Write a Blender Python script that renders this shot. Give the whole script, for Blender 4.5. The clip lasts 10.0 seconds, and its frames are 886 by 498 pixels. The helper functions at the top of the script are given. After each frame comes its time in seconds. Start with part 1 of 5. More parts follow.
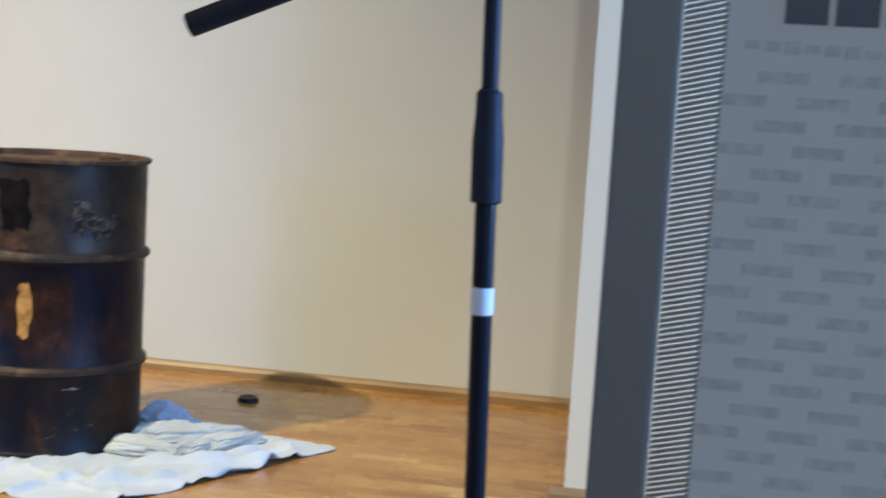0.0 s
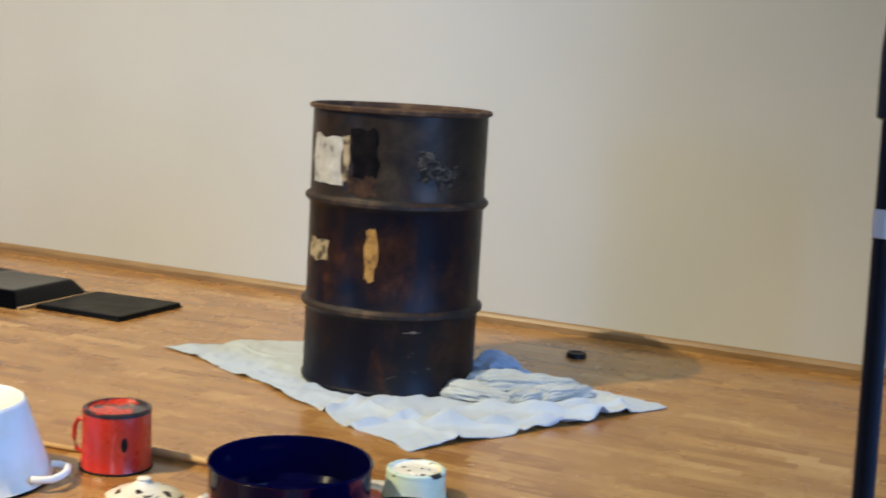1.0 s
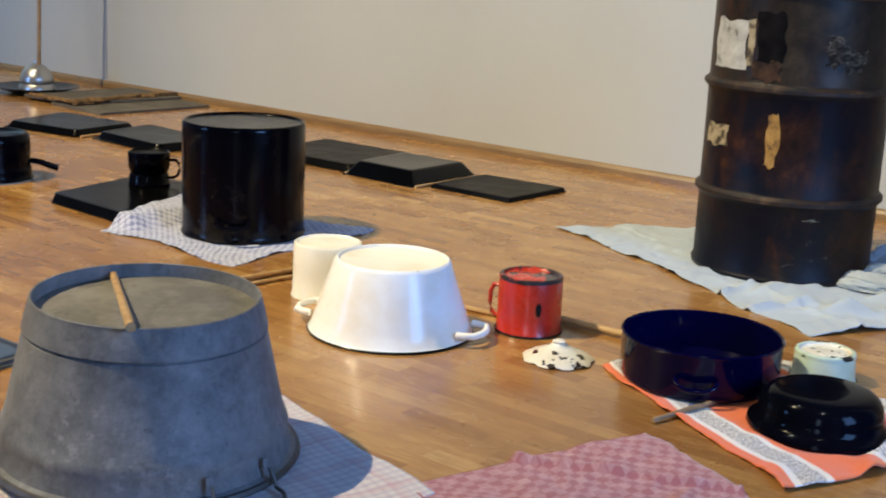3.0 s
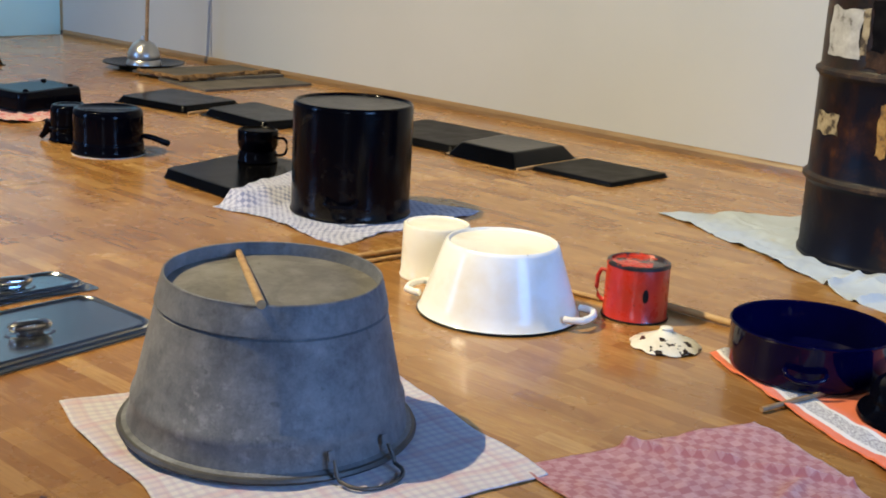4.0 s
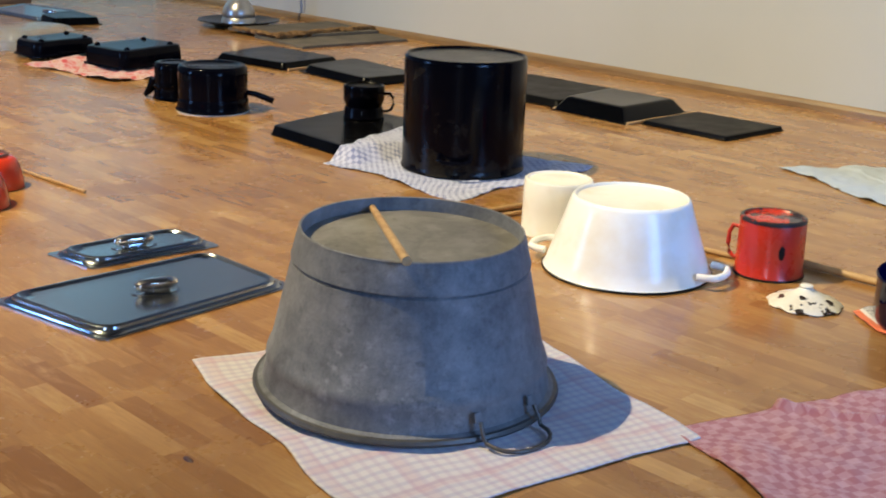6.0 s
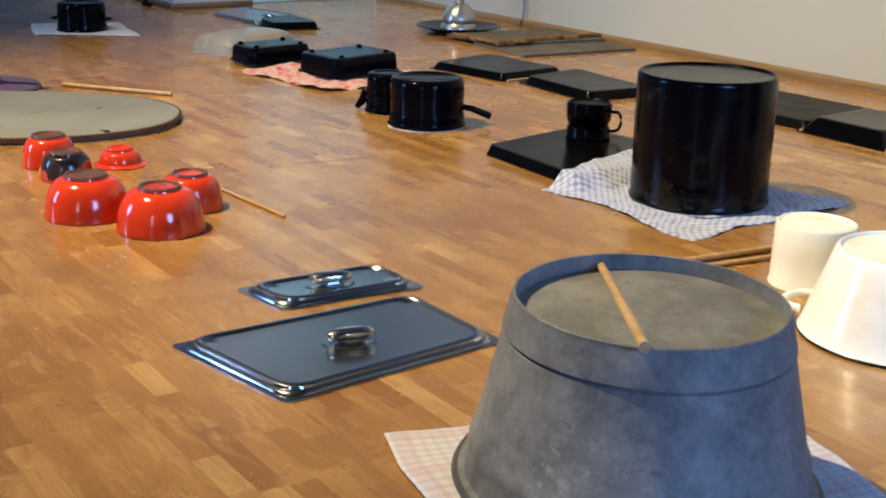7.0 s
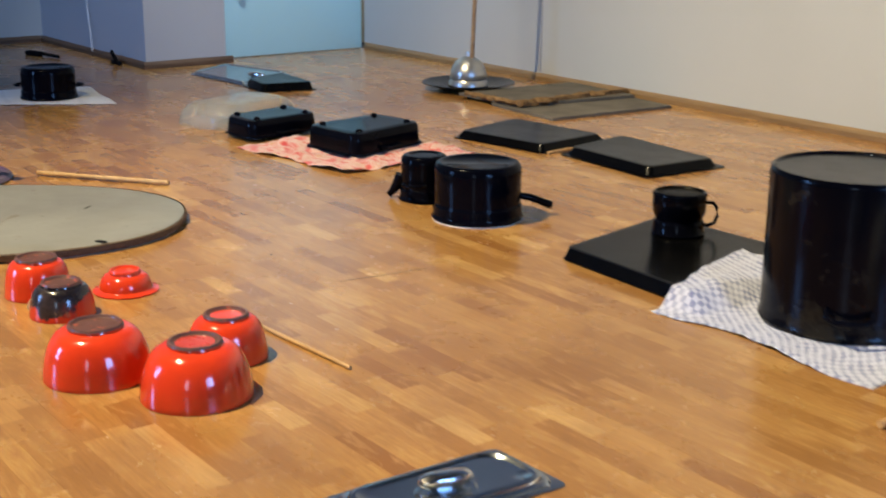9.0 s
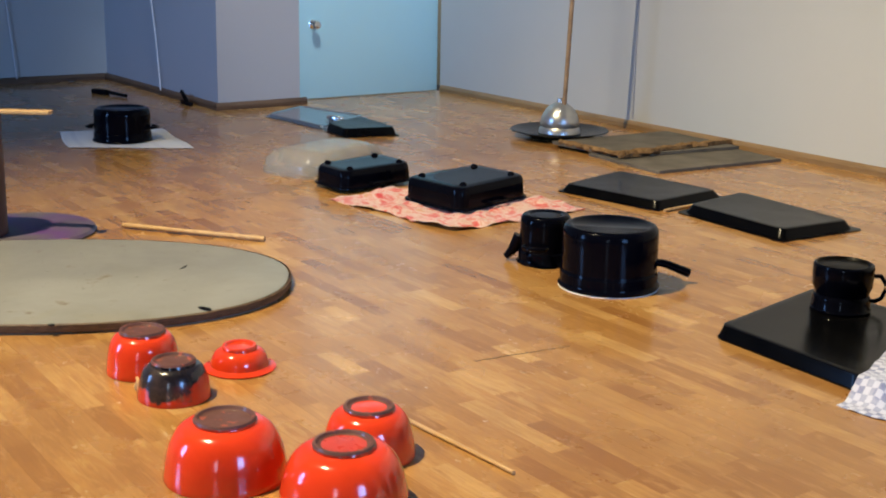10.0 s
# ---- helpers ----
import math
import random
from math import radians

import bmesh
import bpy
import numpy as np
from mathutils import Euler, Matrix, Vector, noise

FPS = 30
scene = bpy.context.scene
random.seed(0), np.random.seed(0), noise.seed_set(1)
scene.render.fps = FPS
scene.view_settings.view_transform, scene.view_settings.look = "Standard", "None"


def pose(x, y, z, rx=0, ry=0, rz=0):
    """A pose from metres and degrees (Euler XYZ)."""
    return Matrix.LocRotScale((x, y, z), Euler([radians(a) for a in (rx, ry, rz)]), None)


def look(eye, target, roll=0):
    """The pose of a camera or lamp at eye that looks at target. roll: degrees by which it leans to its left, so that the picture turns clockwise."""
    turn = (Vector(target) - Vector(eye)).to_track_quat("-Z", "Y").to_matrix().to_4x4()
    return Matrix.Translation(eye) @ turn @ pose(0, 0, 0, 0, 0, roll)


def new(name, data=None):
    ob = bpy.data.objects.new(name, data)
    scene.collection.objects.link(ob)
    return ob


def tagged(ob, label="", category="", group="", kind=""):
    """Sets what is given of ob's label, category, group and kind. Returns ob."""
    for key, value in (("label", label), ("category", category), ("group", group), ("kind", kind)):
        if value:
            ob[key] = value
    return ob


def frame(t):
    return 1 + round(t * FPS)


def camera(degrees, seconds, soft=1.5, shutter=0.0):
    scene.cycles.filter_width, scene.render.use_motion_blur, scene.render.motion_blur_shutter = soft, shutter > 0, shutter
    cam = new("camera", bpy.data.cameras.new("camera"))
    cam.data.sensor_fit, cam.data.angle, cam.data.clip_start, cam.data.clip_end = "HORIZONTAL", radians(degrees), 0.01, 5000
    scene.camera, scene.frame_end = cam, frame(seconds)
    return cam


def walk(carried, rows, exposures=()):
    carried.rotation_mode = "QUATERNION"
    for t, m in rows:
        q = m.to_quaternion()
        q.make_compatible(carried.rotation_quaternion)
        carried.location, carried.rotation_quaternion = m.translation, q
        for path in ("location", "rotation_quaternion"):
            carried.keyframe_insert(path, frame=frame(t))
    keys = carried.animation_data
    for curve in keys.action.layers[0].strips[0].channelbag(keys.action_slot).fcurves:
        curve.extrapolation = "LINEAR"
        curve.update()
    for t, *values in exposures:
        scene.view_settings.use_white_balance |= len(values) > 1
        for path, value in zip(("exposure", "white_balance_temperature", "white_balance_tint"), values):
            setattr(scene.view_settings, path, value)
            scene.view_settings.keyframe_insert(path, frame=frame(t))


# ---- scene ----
cam = camera(38.5, 10.0, soft=1.8, shutter=0.3)
PATH = [
    (0, (0.331, 0.525, 1.081), (0.008, 2.486, 0.856), 3.5),
    (0.5, (0.287, 0.489, 1.033), (-0.269, 2.39, 0.76), 3.8),
    (1, (0.26, 0.509, 1.02), (-0.5225, 2.325, 0.7235), 3.4),
    (1.5, (0.204, 0.461, 0.985), (-0.726, 2.194, 0.628), 3.3),
    (2, (0.17, 0.398, 0.965), (-0.902, 2.033, 0.543), 2.6),
    (2.5, (0.173, 0.351, 0.97), (-0.99, 1.914, 0.52), 2.6),
    (3, (0.147, 0.332, 0.958), (-1.057, 1.858, 0.487), 2.7),
    (3.2, (0.145, 0.286, 0.986), (-1.088, 1.777, 0.481), 2.1),
    (4.3, (0.099, 0.254, 0.967), (-1.22, 1.666, 0.453), 3.1),
    (4.5, (0.076, 0.269, 0.957), (-1.259, 1.664, 0.435), 2.8),
    (5, (0.062, 0.26, 0.96), (-1.279, 1.642, 0.421), 3.0),
    (5.2, (0.054, 0.244, 0.951), (-1.298, 1.621, 0.426), 2.8),
    (6.3, (-0.092, 0.228, 0.94), (-1.483, 1.528, 0.327), 1.8),
    (6.5, (-0.163, 0.288, 0.936), (-1.613, 1.519, 0.318), 1.6),
    (7, (-0.339, 0.471, 0.929), (-1.916, 1.551, 0.343), 1.3),
    (7.5, (-0.51, 0.539, 0.905), (-2.107, 1.587, 0.311), 0.3),
    (8, (-0.684, 0.491, 0.957), (-2.197, 1.65, 0.35), -1.7),
    (8.5, (-0.885, 0.474, 0.952), (-2.371, 1.658, 0.329), -0.7),
    (9, (-1.155, 0.619, 0.979), (-2.696, 1.773, 0.435), 0.4),
    (9.5, (-1.404, 0.673, 0.964), (-3.005, 1.752, 0.444), 2.6),
    (10, (-1.599, 0.607, 0.974), (-3.181, 1.73, 0.484), 1.0),
]
EXPOSURES = [(0, -0.30), (0.5, -0.31), (1.0, -0.54), (1.5, -0.75), (2.0, -0.77), (2.5, -0.74), (4.5, -0.65), (6.5, -0.63), (8.0, -0.53), (10.0, -0.52)]
walk(cam, [(t, look(eye, target, roll)) for t, eye, target, roll in PATH], EXPOSURES)

# ---- light ----
world = bpy.data.worlds.new("world")
scene.world = world
world.use_nodes = True
wn, wl = world.node_tree.nodes, world.node_tree.links
sky = wn.new("ShaderNodeTexSky")
sky.sky_type, sky.sun_disc, sky.sun_elevation, sky.sun_rotation = "NISHITA", False, radians(35), radians(60)
wl.new(sky.outputs["Color"], wn["Background"].inputs["Color"])
wn["Background"].inputs["Strength"].default_value = 0.12


def window_light(name, place, target, w, h, power, colour):
    lamp = bpy.data.lights.new(name, "AREA")
    lamp.shape, lamp.size, lamp.size_y, lamp.energy, lamp.color = "RECTANGLE", w, h, power, colour
    ob = new(name, lamp)
    ob.matrix_world = look(place, target)
    return ob


def spot_light(name, place, target, power, colour, cone, size=0.06):
    lamp = bpy.data.lights.new(name, "SPOT")
    lamp.energy, lamp.color, lamp.spot_size, lamp.spot_blend, lamp.shadow_soft_size = power, colour, radians(cone), 0.9, size
    ob = new(name, lamp)
    ob.matrix_world = look(place, target)
    return ob


BLUE, WARM = (0.20, 0.44, 1.0), (1.0, 0.84, 0.52)
WINDOWS = [(-6.6, 0.85, 235, BLUE), (1.3, 0.85, 62, (0.52, 0.70, 1.0))]
EAST_WINDOWS = [(1.95, 1.3)]
for wx, ww, watts, hue in WINDOWS:
    window_light("window_daylight", (wx, -3.22, 1.75), (wx, 2.0, 0.6), ww, 1.9, watts, hue)
for wy, ww in EAST_WINDOWS:
    window_light("window_daylight", (2.62, wy, 1.75), (-3.0, wy, 0.6), ww, 1.9, 280, BLUE)
spot_light("ceiling_spot_light", (-4.9, -0.74, 6.55), (-3.55, 3.15, 0.0), 6000, WARM, 63)
spot_light("ceiling_spot_light", (-2.9, 1.5, 5.35), (-1.3, 4.8, 0.5), 400, (0.92, 0.97, 0.88), 56)
# added fill for the pier and the right end of the wall, no known lamp
spot_light("ceiling_spot_light", (0.6, 0.2, 5.35), (-0.1, 4.3, 0.7), 420, (0.96, 0.97, 0.86), 48)
# added cool spot that stands in for daylight on the door and wall block
spot_light("ceiling_spot_light", (-5.5, 3.0, 5.2), (-7.95, 4.62, 0.55), 1350, (0.90, 0.97, 1.0), 40, 0.3)

# ---- helpers of this scene ----
TAU = 2 * math.pi


def thing(name, place=(0, 0, 0), label="", category="", group="", kind="", rz=0):
    ob = new(name)
    ob.empty_display_size = 0.05
    ob.matrix_world = pose(*place, 0, 0, rz)
    return tagged(ob, label, category, group, kind)


def part(name, bm, material, parent=None, label="", smooth=True, at=None):
    me = bpy.data.meshes.new(name)
    bmesh.ops.recalc_face_normals(bm, faces=bm.faces)
    for fc in bm.faces:
        fc.smooth = smooth
    if smooth:
        for ed in bm.edges:
            if len(ed.link_faces) == 2 and ed.calc_face_angle(0) > radians(38):
                ed.smooth = False
    bm.to_mesh(me)
    bm.free()
    me.materials.append(material)
    ob = new(name, me)
    if parent is not None:
        ob.parent = parent
    if at is not None:
        ob.matrix_basis = at
    return tagged(ob, label)


def lathe(profile, seg=56, squash=1.0):
    bm = bmesh.new()
    rings = []
    for r, z in profile:
        if r < 1e-6:
            rings.append([bm.verts.new((0, 0, z))])
        else:
            rings.append([bm.verts.new((r * math.cos(TAU * k / seg), r * squash * math.sin(TAU * k / seg), z)) for k in range(seg)])
    for a, b in zip(rings, rings[1:]):
        for k in range(seg):
            j = (k + 1) % seg
            if len(a) == 1:
                bm.faces.new((a[0], b[k], b[j]))
            elif len(b) == 1:
                bm.faces.new((a[k], a[j], b[0]))
            else:
                bm.faces.new((a[k], a[j], b[j], b[k]))
    return bm


def tube(points, r, seg=10, closed=False, r_end=None):
    pts = [Vector(p) for p in points]
    n = len(pts)
    bm = bmesh.new()
    rings = []
    up = Vector((0, 0, 1))
    for i, p in enumerate(pts):
        if closed:
            d = pts[(i + 1) % n] - pts[i - 1]
        else:
            d = pts[min(i + 1, n - 1)] - pts[max(i - 1, 0)]
        d.normalize()
        side = d.cross(up)
        if side.length < 0.1:
            side = d.cross(Vector((1, 0, 0)))
        side.normalize()
        top = side.cross(d).normalized()
        rr = r if r_end is None else r + (r_end - r) * i / (n - 1)
        rings.append([bm.verts.new(p + rr * (math.cos(TAU * k / seg) * side + math.sin(TAU * k / seg) * top)) for k in range(seg)])
    pairs = list(zip(rings, rings[1:])) + ([(rings[-1], rings[0])] if closed else [])
    for a, b in pairs:
        for k in range(seg):
            j = (k + 1) % seg
            bm.faces.new((a[k], a[j], b[j], b[k]))
    if not closed:
        bm.faces.new(rings[0])
        bm.faces.new(rings[-1])
    return bm


def arc(centre, r, a0, a1, n, plane="xz", tall=1.0):
    out = []
    for i in range(n + 1):
        a = radians(a0 + (a1 - a0) * i / n)
        u, v = r * math.cos(a), tall * r * math.sin(a)
        d = {"xz": (u, 0, v), "xy": (u, v, 0), "yz": (0, u, v)}[plane]
        out.append(tuple(c + e for c, e in zip(centre, d)))
    return out


def box(sx, sy, sz, bevel=0.0, centre=(0, 0, 0), seg=2):
    bm = bmesh.new()
    bmesh.ops.create_cube(bm, size=1, matrix=Matrix.Translation(centre) @ Matrix.Diagonal((sx, sy, sz, 1)))
    if bevel:
        bmesh.ops.bevel(bm, geom=bm.edges[:], offset=bevel, segments=seg, affect="EDGES", profile=0.5)
    return bm


def joined(*bms):
    out = bmesh.new()
    for b in bms:
        me = bpy.data.meshes.new("tmp")
        b.to_mesh(me)
        b.free()
        out.from_mesh(me)
        bpy.data.meshes.remove(me)
    return out


def moved(bm, m):
    bmesh.ops.transform(bm, matrix=m, verts=bm.verts)
    return bm


def rounded(quad, inset, radius, n=6):
    """The outline of a four-cornered shape, drawn in by inset, with round corners."""
    q = [Vector(p).to_2d() for p in quad]
    mid = sum(q, Vector((0, 0))) / 4
    out = []
    lines = []
    for i in range(4):
        a, b = q[i], q[(i + 1) % 4]
        d = (b - a).normalized()
        nrm = Vector((-d.y, d.x))
        if (mid - a).dot(nrm) < 0:
            nrm = -nrm
        lines.append((a + nrm * inset, d))

    def meet(l1, l2):
        (p, d), (o, e) = l1, l2
        k = ((o - p).x * e.y - (o - p).y * e.x) / (d.x * e.y - d.y * e.x)
        return p + d * k

    cs = [meet(lines[i - 1], lines[i]) for i in range(4)]
    for i in range(4):
        p, a, b = cs[i], cs[i - 1], cs[(i + 1) % 4]
        u, v = (a - p).normalized(), (b - p).normalized()
        s, e = p + u * radius, p + v * radius
        for k in range(n + 1):
            t = k / n
            out.append((1 - t) ** 2 * s + 2 * t * (1 - t) * p + t * t * e)
    return out


def stacked(loops, cap=True, base=True):
    """Skin over a stack of (outline, z)."""
    bm = bmesh.new()
    rings = [[bm.verts.new((p.x, p.y, z)) for p in o] for o, z in loops]
    for a, b in zip(rings, rings[1:]):
        n = len(a)
        for k in range(n):
            j = (k + 1) % n
            bm.faces.new((a[k], a[j], b[j], b[k]))
    if cap:
        bm.faces.new(rings[-1])
    if base:
        bm.faces.new(rings[0])
    return bm


def local(quad):
    cx, cy = sum(p[0] for p in quad) / 4, sum(p[1] for p in quad) / 4
    return (cx, cy), [(x - cx, y - cy) for x, y in quad]


def cloth_mesh(quad, n, seed, rise, wobble, scale=6.0, folds=(), lift=None):
    """A draped cloth between four corners; folds: (x, y, angle, length, width, height)."""
    bm = bmesh.new()
    uv = bm.loops.layers.uv.new("uv")
    a, b, c, d = [Vector(p).to_2d() for p in quad]
    lu, lv = ((b - a).length + (c - d).length) / 2, ((d - a).length + (c - b).length) / 2
    grid, where = [], {}
    for j in range(n + 1):
        row = []
        for i in range(n + 1):
            u, v = i / n, j / n
            p = (a * (1 - u) + b * u) * (1 - v) + (d * (1 - u) + c * u) * v
            w = Vector((noise.noise((p.x * 5 + seed, p.y * 5, 1.3)), noise.noise((p.x * 5, p.y * 5 + seed, 7.1)))) * wobble
            p = p + w
            h = noise.noise((p.x * scale, p.y * scale, seed)) * 0.6 + noise.noise((p.x * scale * 2.7, p.y * scale * 2.7, seed + 4)) * 0.35 + noise.noise((p.x * scale * 6.5 + p.y * 9, p.y * scale * 4, seed + 9)) * 0.16
            z = 0.002 + rise * max(0.0, h + 0.15)
            for fx, fy, ang, ln, wd, ht in folds:
                dx, dy = p.x - fx, p.y - fy
                s, t = dx * math.cos(radians(ang)) + dy * math.sin(radians(ang)), -dx * math.sin(radians(ang)) + dy * math.cos(radians(ang))
                t += 0.25 * wd * math.sin(s * 25 + seed)
                z += ht * math.exp(-(t / wd) ** 2) * math.exp(-((s / ln) ** 4)) * (0.8 + 0.3 * math.sin(s * 40 + seed))
            if lift:
                z += lift(p.x, p.y)
            vert = bm.verts.new((p.x, p.y, z))
            where[vert] = (u * lu, v * lv)
            row.append(vert)
        grid.append(row)
    for j in range(n):
        for i in range(n):
            fc = bm.faces.new((grid[j][i], grid[j][i + 1], grid[j + 1][i + 1], grid[j + 1][i]))
            for lp in fc.loops:
                lp[uv].uv = where[lp.vert]
    return bm


def cloth(name, quad, material, label, n=60, seed=1.0, rise=0.006, wobble=0.012, folds=(), category="cloth", lift=None, z=0.0, scale=6.0):
    (cx, cy), q = local(quad)
    fl = [(fx - cx, fy - cy, *rest) for fx, fy, *rest in folds]
    lf = (lambda x, y: lift(x + cx, y + cy)) if lift else None
    bm = cloth_mesh(q, n, seed, rise, wobble, scale, fl, lf)
    ob = part(name, bm, material, at=pose(cx, cy, z))
    mod = ob.modifiers.new("thickness", "SOLIDIFY")
    mod.thickness, mod.offset = 0.0025, 1.0
    return tagged(ob, label, category)


# ---- materials ----
class Mat:
    """Short-hand for node materials."""

    def __init__(self, name, rough=0.5, metal=0.0, coat=0.0, spec=0.5):
        self.m = bpy.data.materials.new(name)
        self.m.use_nodes = True
        self.n, self.l = self.m.node_tree.nodes, self.m.node_tree.links
        self.b = self.n["Principled BSDF"]
        self.b.inputs["Roughness"].default_value = rough
        self.b.inputs["Metallic"].default_value = metal
        self.b.inputs["Coat Weight"].default_value = coat
        self.b.inputs["Coat Roughness"].default_value = 0.08
        self.b.inputs["Specular IOR Level"].default_value = spec
        self.space = self.n.new("ShaderNodeTexCoord").outputs["Object"]

    def link(self, a, b):
        self.l.new(a, b)

    def mapped(self, scale=(1, 1, 1), rot=(0, 0, 0), source=None):
        mp = self.n.new("ShaderNodeMapping")
        mp.inputs["Scale"].default_value, mp.inputs["Rotation"].default_value = scale, [radians(r) for r in rot]
        self.link(source or self.space, mp.inputs["Vector"])
        return mp.outputs["Vector"]

    def noise(self, scale, detail=4.0, rough=0.55, vector=None, distort=0.0):
        nd = self.n.new("ShaderNodeTexNoise")
        nd.inputs["Scale"].default_value, nd.inputs["Detail"].default_value = scale, detail
        nd.inputs["Roughness"].default_value, nd.inputs["Distortion"].default_value = rough, distort
        self.link(vector or self.space, nd.inputs["Vector"])
        return nd.outputs["Fac"]

    def ramp(self, fac, *stops):
        rp = self.n.new("ShaderNodeValToRGB")
        els = rp.color_ramp.elements
        while len(els) < len(stops):
            els.new(0.5)
        for el, (p, c) in zip(els, stops):
            el.position, el.color = p, (*c, 1) if len(c) == 3 else c
        self.link(fac, rp.inputs["Fac"])
        return rp.outputs["Color"]

    def step(self, fac, lo, hi):
        mr = self.n.new("ShaderNodeMapRange")
        mr.inputs["From Min"].default_value, mr.inputs["From Max"].default_value = lo, hi
        self.link(fac, mr.inputs["Value"])
        return mr.outputs["Result"]

    def scaled(self, fac, lo, hi):
        mr = self.n.new("ShaderNodeMapRange")
        mr.inputs["To Min"].default_value, mr.inputs["To Max"].default_value = lo, hi
        self.link(fac, mr.inputs["Value"])
        return mr.outputs["Result"]

    def math(self, op, a, b=0.0):
        nd = self.n.new("ShaderNodeMath")
        nd.operation = op
        for s, v in zip(nd.inputs, (a, b)):
            if isinstance(v, (int, float)):
                s.default_value = v
            else:
                self.link(v, s)
        return nd.outputs[0]

    def mix(self, fac, a, b, blend="MIX"):
        nd = self.n.new("ShaderNodeMix")
        nd.data_type, nd.blend_type = "RGBA", blend
        for s, v in ((nd.inputs[0], fac), (nd.inputs[6], a), (nd.inputs[7], b)):
            if isinstance(v, (int, float)):
                s.default_value = v
            elif isinstance(v, tuple):
                s.default_value = (*v, 1)
            else:
                self.link(v, s)
        return nd.outputs[2]

    def axis(self, which, source=None):
        nd = self.n.new("ShaderNodeSeparateXYZ")
        self.link(source or self.space, nd.inputs[0])
        return nd.outputs[which]

    def uv(self):
        return self.n.new("ShaderNodeTexCoord").outputs["UV"]

    def colour(self, c):
        if isinstance(c, tuple):
            self.b.inputs["Base Color"].default_value = (*c, 1)
        else:
            self.link(c, self.b.inputs["Base Color"])
        return self

    def roughness(self, v):
        self.link(v, self.b.inputs["Roughness"])
        return self

    def bump(self, height, strength=0.2, distance=0.002):
        nd = self.n.new("ShaderNodeBump")
        nd.inputs["Strength"].default_value, nd.inputs["Distance"].default_value = strength, distance
        self.link(height, nd.inputs["Height"])
        self.link(nd.outputs["Normal"], self.b.inputs["Normal"])
        return self


def enamel(name, base, chip=(0.03, 0.018, 0.012), chips=0.72, stain=0.15, rough=0.13, fine=22.0, coat=0.3, spec=0.5):
    """Glossy enamel over steel with chips that show dark metal, and faint stains."""
    k = Mat(name, rough=rough, coat=coat, spec=spec)
    st = k.noise(7.0, 5)
    dirty = tuple(c * (1 - stain) * f for c, f in zip(base, (0.95, 0.85, 0.7)))
    col = k.mix(k.step(st, 0.45, 0.75), base, dirty)
    mask = k.step(k.noise(fine, 3, 0.5), chips, chips + 0.02)
    k.colour(k.mix(mask, col, chip))
    k.roughness(k.scaled(k.noise(30, 4), rough * 0.6, rough * 1.9))
    k.bump(k.noise(14, 3), 0.05, 0.003)
    return k.m


M = {}
k = Mat("zinc", rough=0.55, metal=0.0, spec=0.3)
g = k.noise(7.5, 12, 0.78)
base = k.ramp(g, (0.36, (0.085, 0.087, 0.092)), (0.50, (0.155, 0.158, 0.162)), (0.62, (0.23, 0.232, 0.235)), (0.74, (0.34, 0.34, 0.34)))
runs = k.step(k.noise(34, 6, 0.7, vector=k.mapped((1, 1, 0.07))), 0.54, 0.66)
base = k.mix(k.math("MULTIPLY", runs, 0.4), base, (0.21, 0.215, 0.22))
scrape = k.math("MULTIPLY", k.step(k.noise(3.1, 3, 0.5), 0.56, 0.66), k.step(k.noise(34, 6, 0.7), 0.52, 0.62))
base = k.mix(k.math("MULTIPLY", scrape, 0.7), base, (0.34, 0.34, 0.34))
spots = k.step(k.noise(48, 5, 0.65), 0.58, 0.70)
dull = k.step(k.noise(7, 4), 0.55, 0.70)
base = k.mix(k.math("MULTIPLY", dull, 0.35), base, (0.065, 0.066, 0.070))
k.colour(k.mix(k.math("MULTIPLY", spots, 0.5), base, (0.07, 0.07, 0.072)))
k.roughness(k.scaled(g, 0.42, 0.68))
grain = k.math("ADD", k.noise(30, 7, 0.7), k.math("MULTIPLY", k.noise(60, 4, vector=k.mapped((1, 1, 0.06))), 0.5))
M["zinc"] = k.bump(grain, 0.45, 0.003).m

k = Mat("dark_wire", rough=0.5, metal=0.6)
M["wire"] = k.colour(k.mix(k.noise(40, 4), (0.06, 0.058, 0.055), (0.14, 0.13, 0.12))).m
k = Mat("zinc_bottom", rough=0.6, metal=0.1, spec=0.35)
c = k.ramp(k.noise(6, 9, 0.72), (0.32, (0.115, 0.106, 0.096)), (0.5, (0.195, 0.184, 0.164)), (0.7, (0.28, 0.27, 0.245)))
ring = k.step(k.noise(4.5, 5, 0.6, distort=1.5), 0.50, 0.56)
c = k.mix(k.math("MULTIPLY", ring, 0.35), c, (0.085, 0.080, 0.074))
k.colour(k.mix(k.math("MULTIPLY", k.step(k.noise(40, 5, 0.7), 0.58, 0.70), 0.5), c, (0.07, 0.062, 0.055)))
M["zinc_bottom"] = k.bump(k.noise(20, 5), 0.3, 0.002).m

k = Mat("steel", rough=0.16, metal=1.0)
k.colour((0.46, 0.49, 0.52)).roughness(k.scaled(k.noise(4, 5, vector=k.mapped((1, 30, 1))), 0.12, 0.26))
M["steel"] = k.bump(k.noise(120, 2, vector=k.mapped((1, 12, 1))), 0.03, 0.001).m
k = Mat("chrome", rough=0.17, metal=1.0)
M["chrome"] = k.colour((0.86, 0.85, 0.82)).m

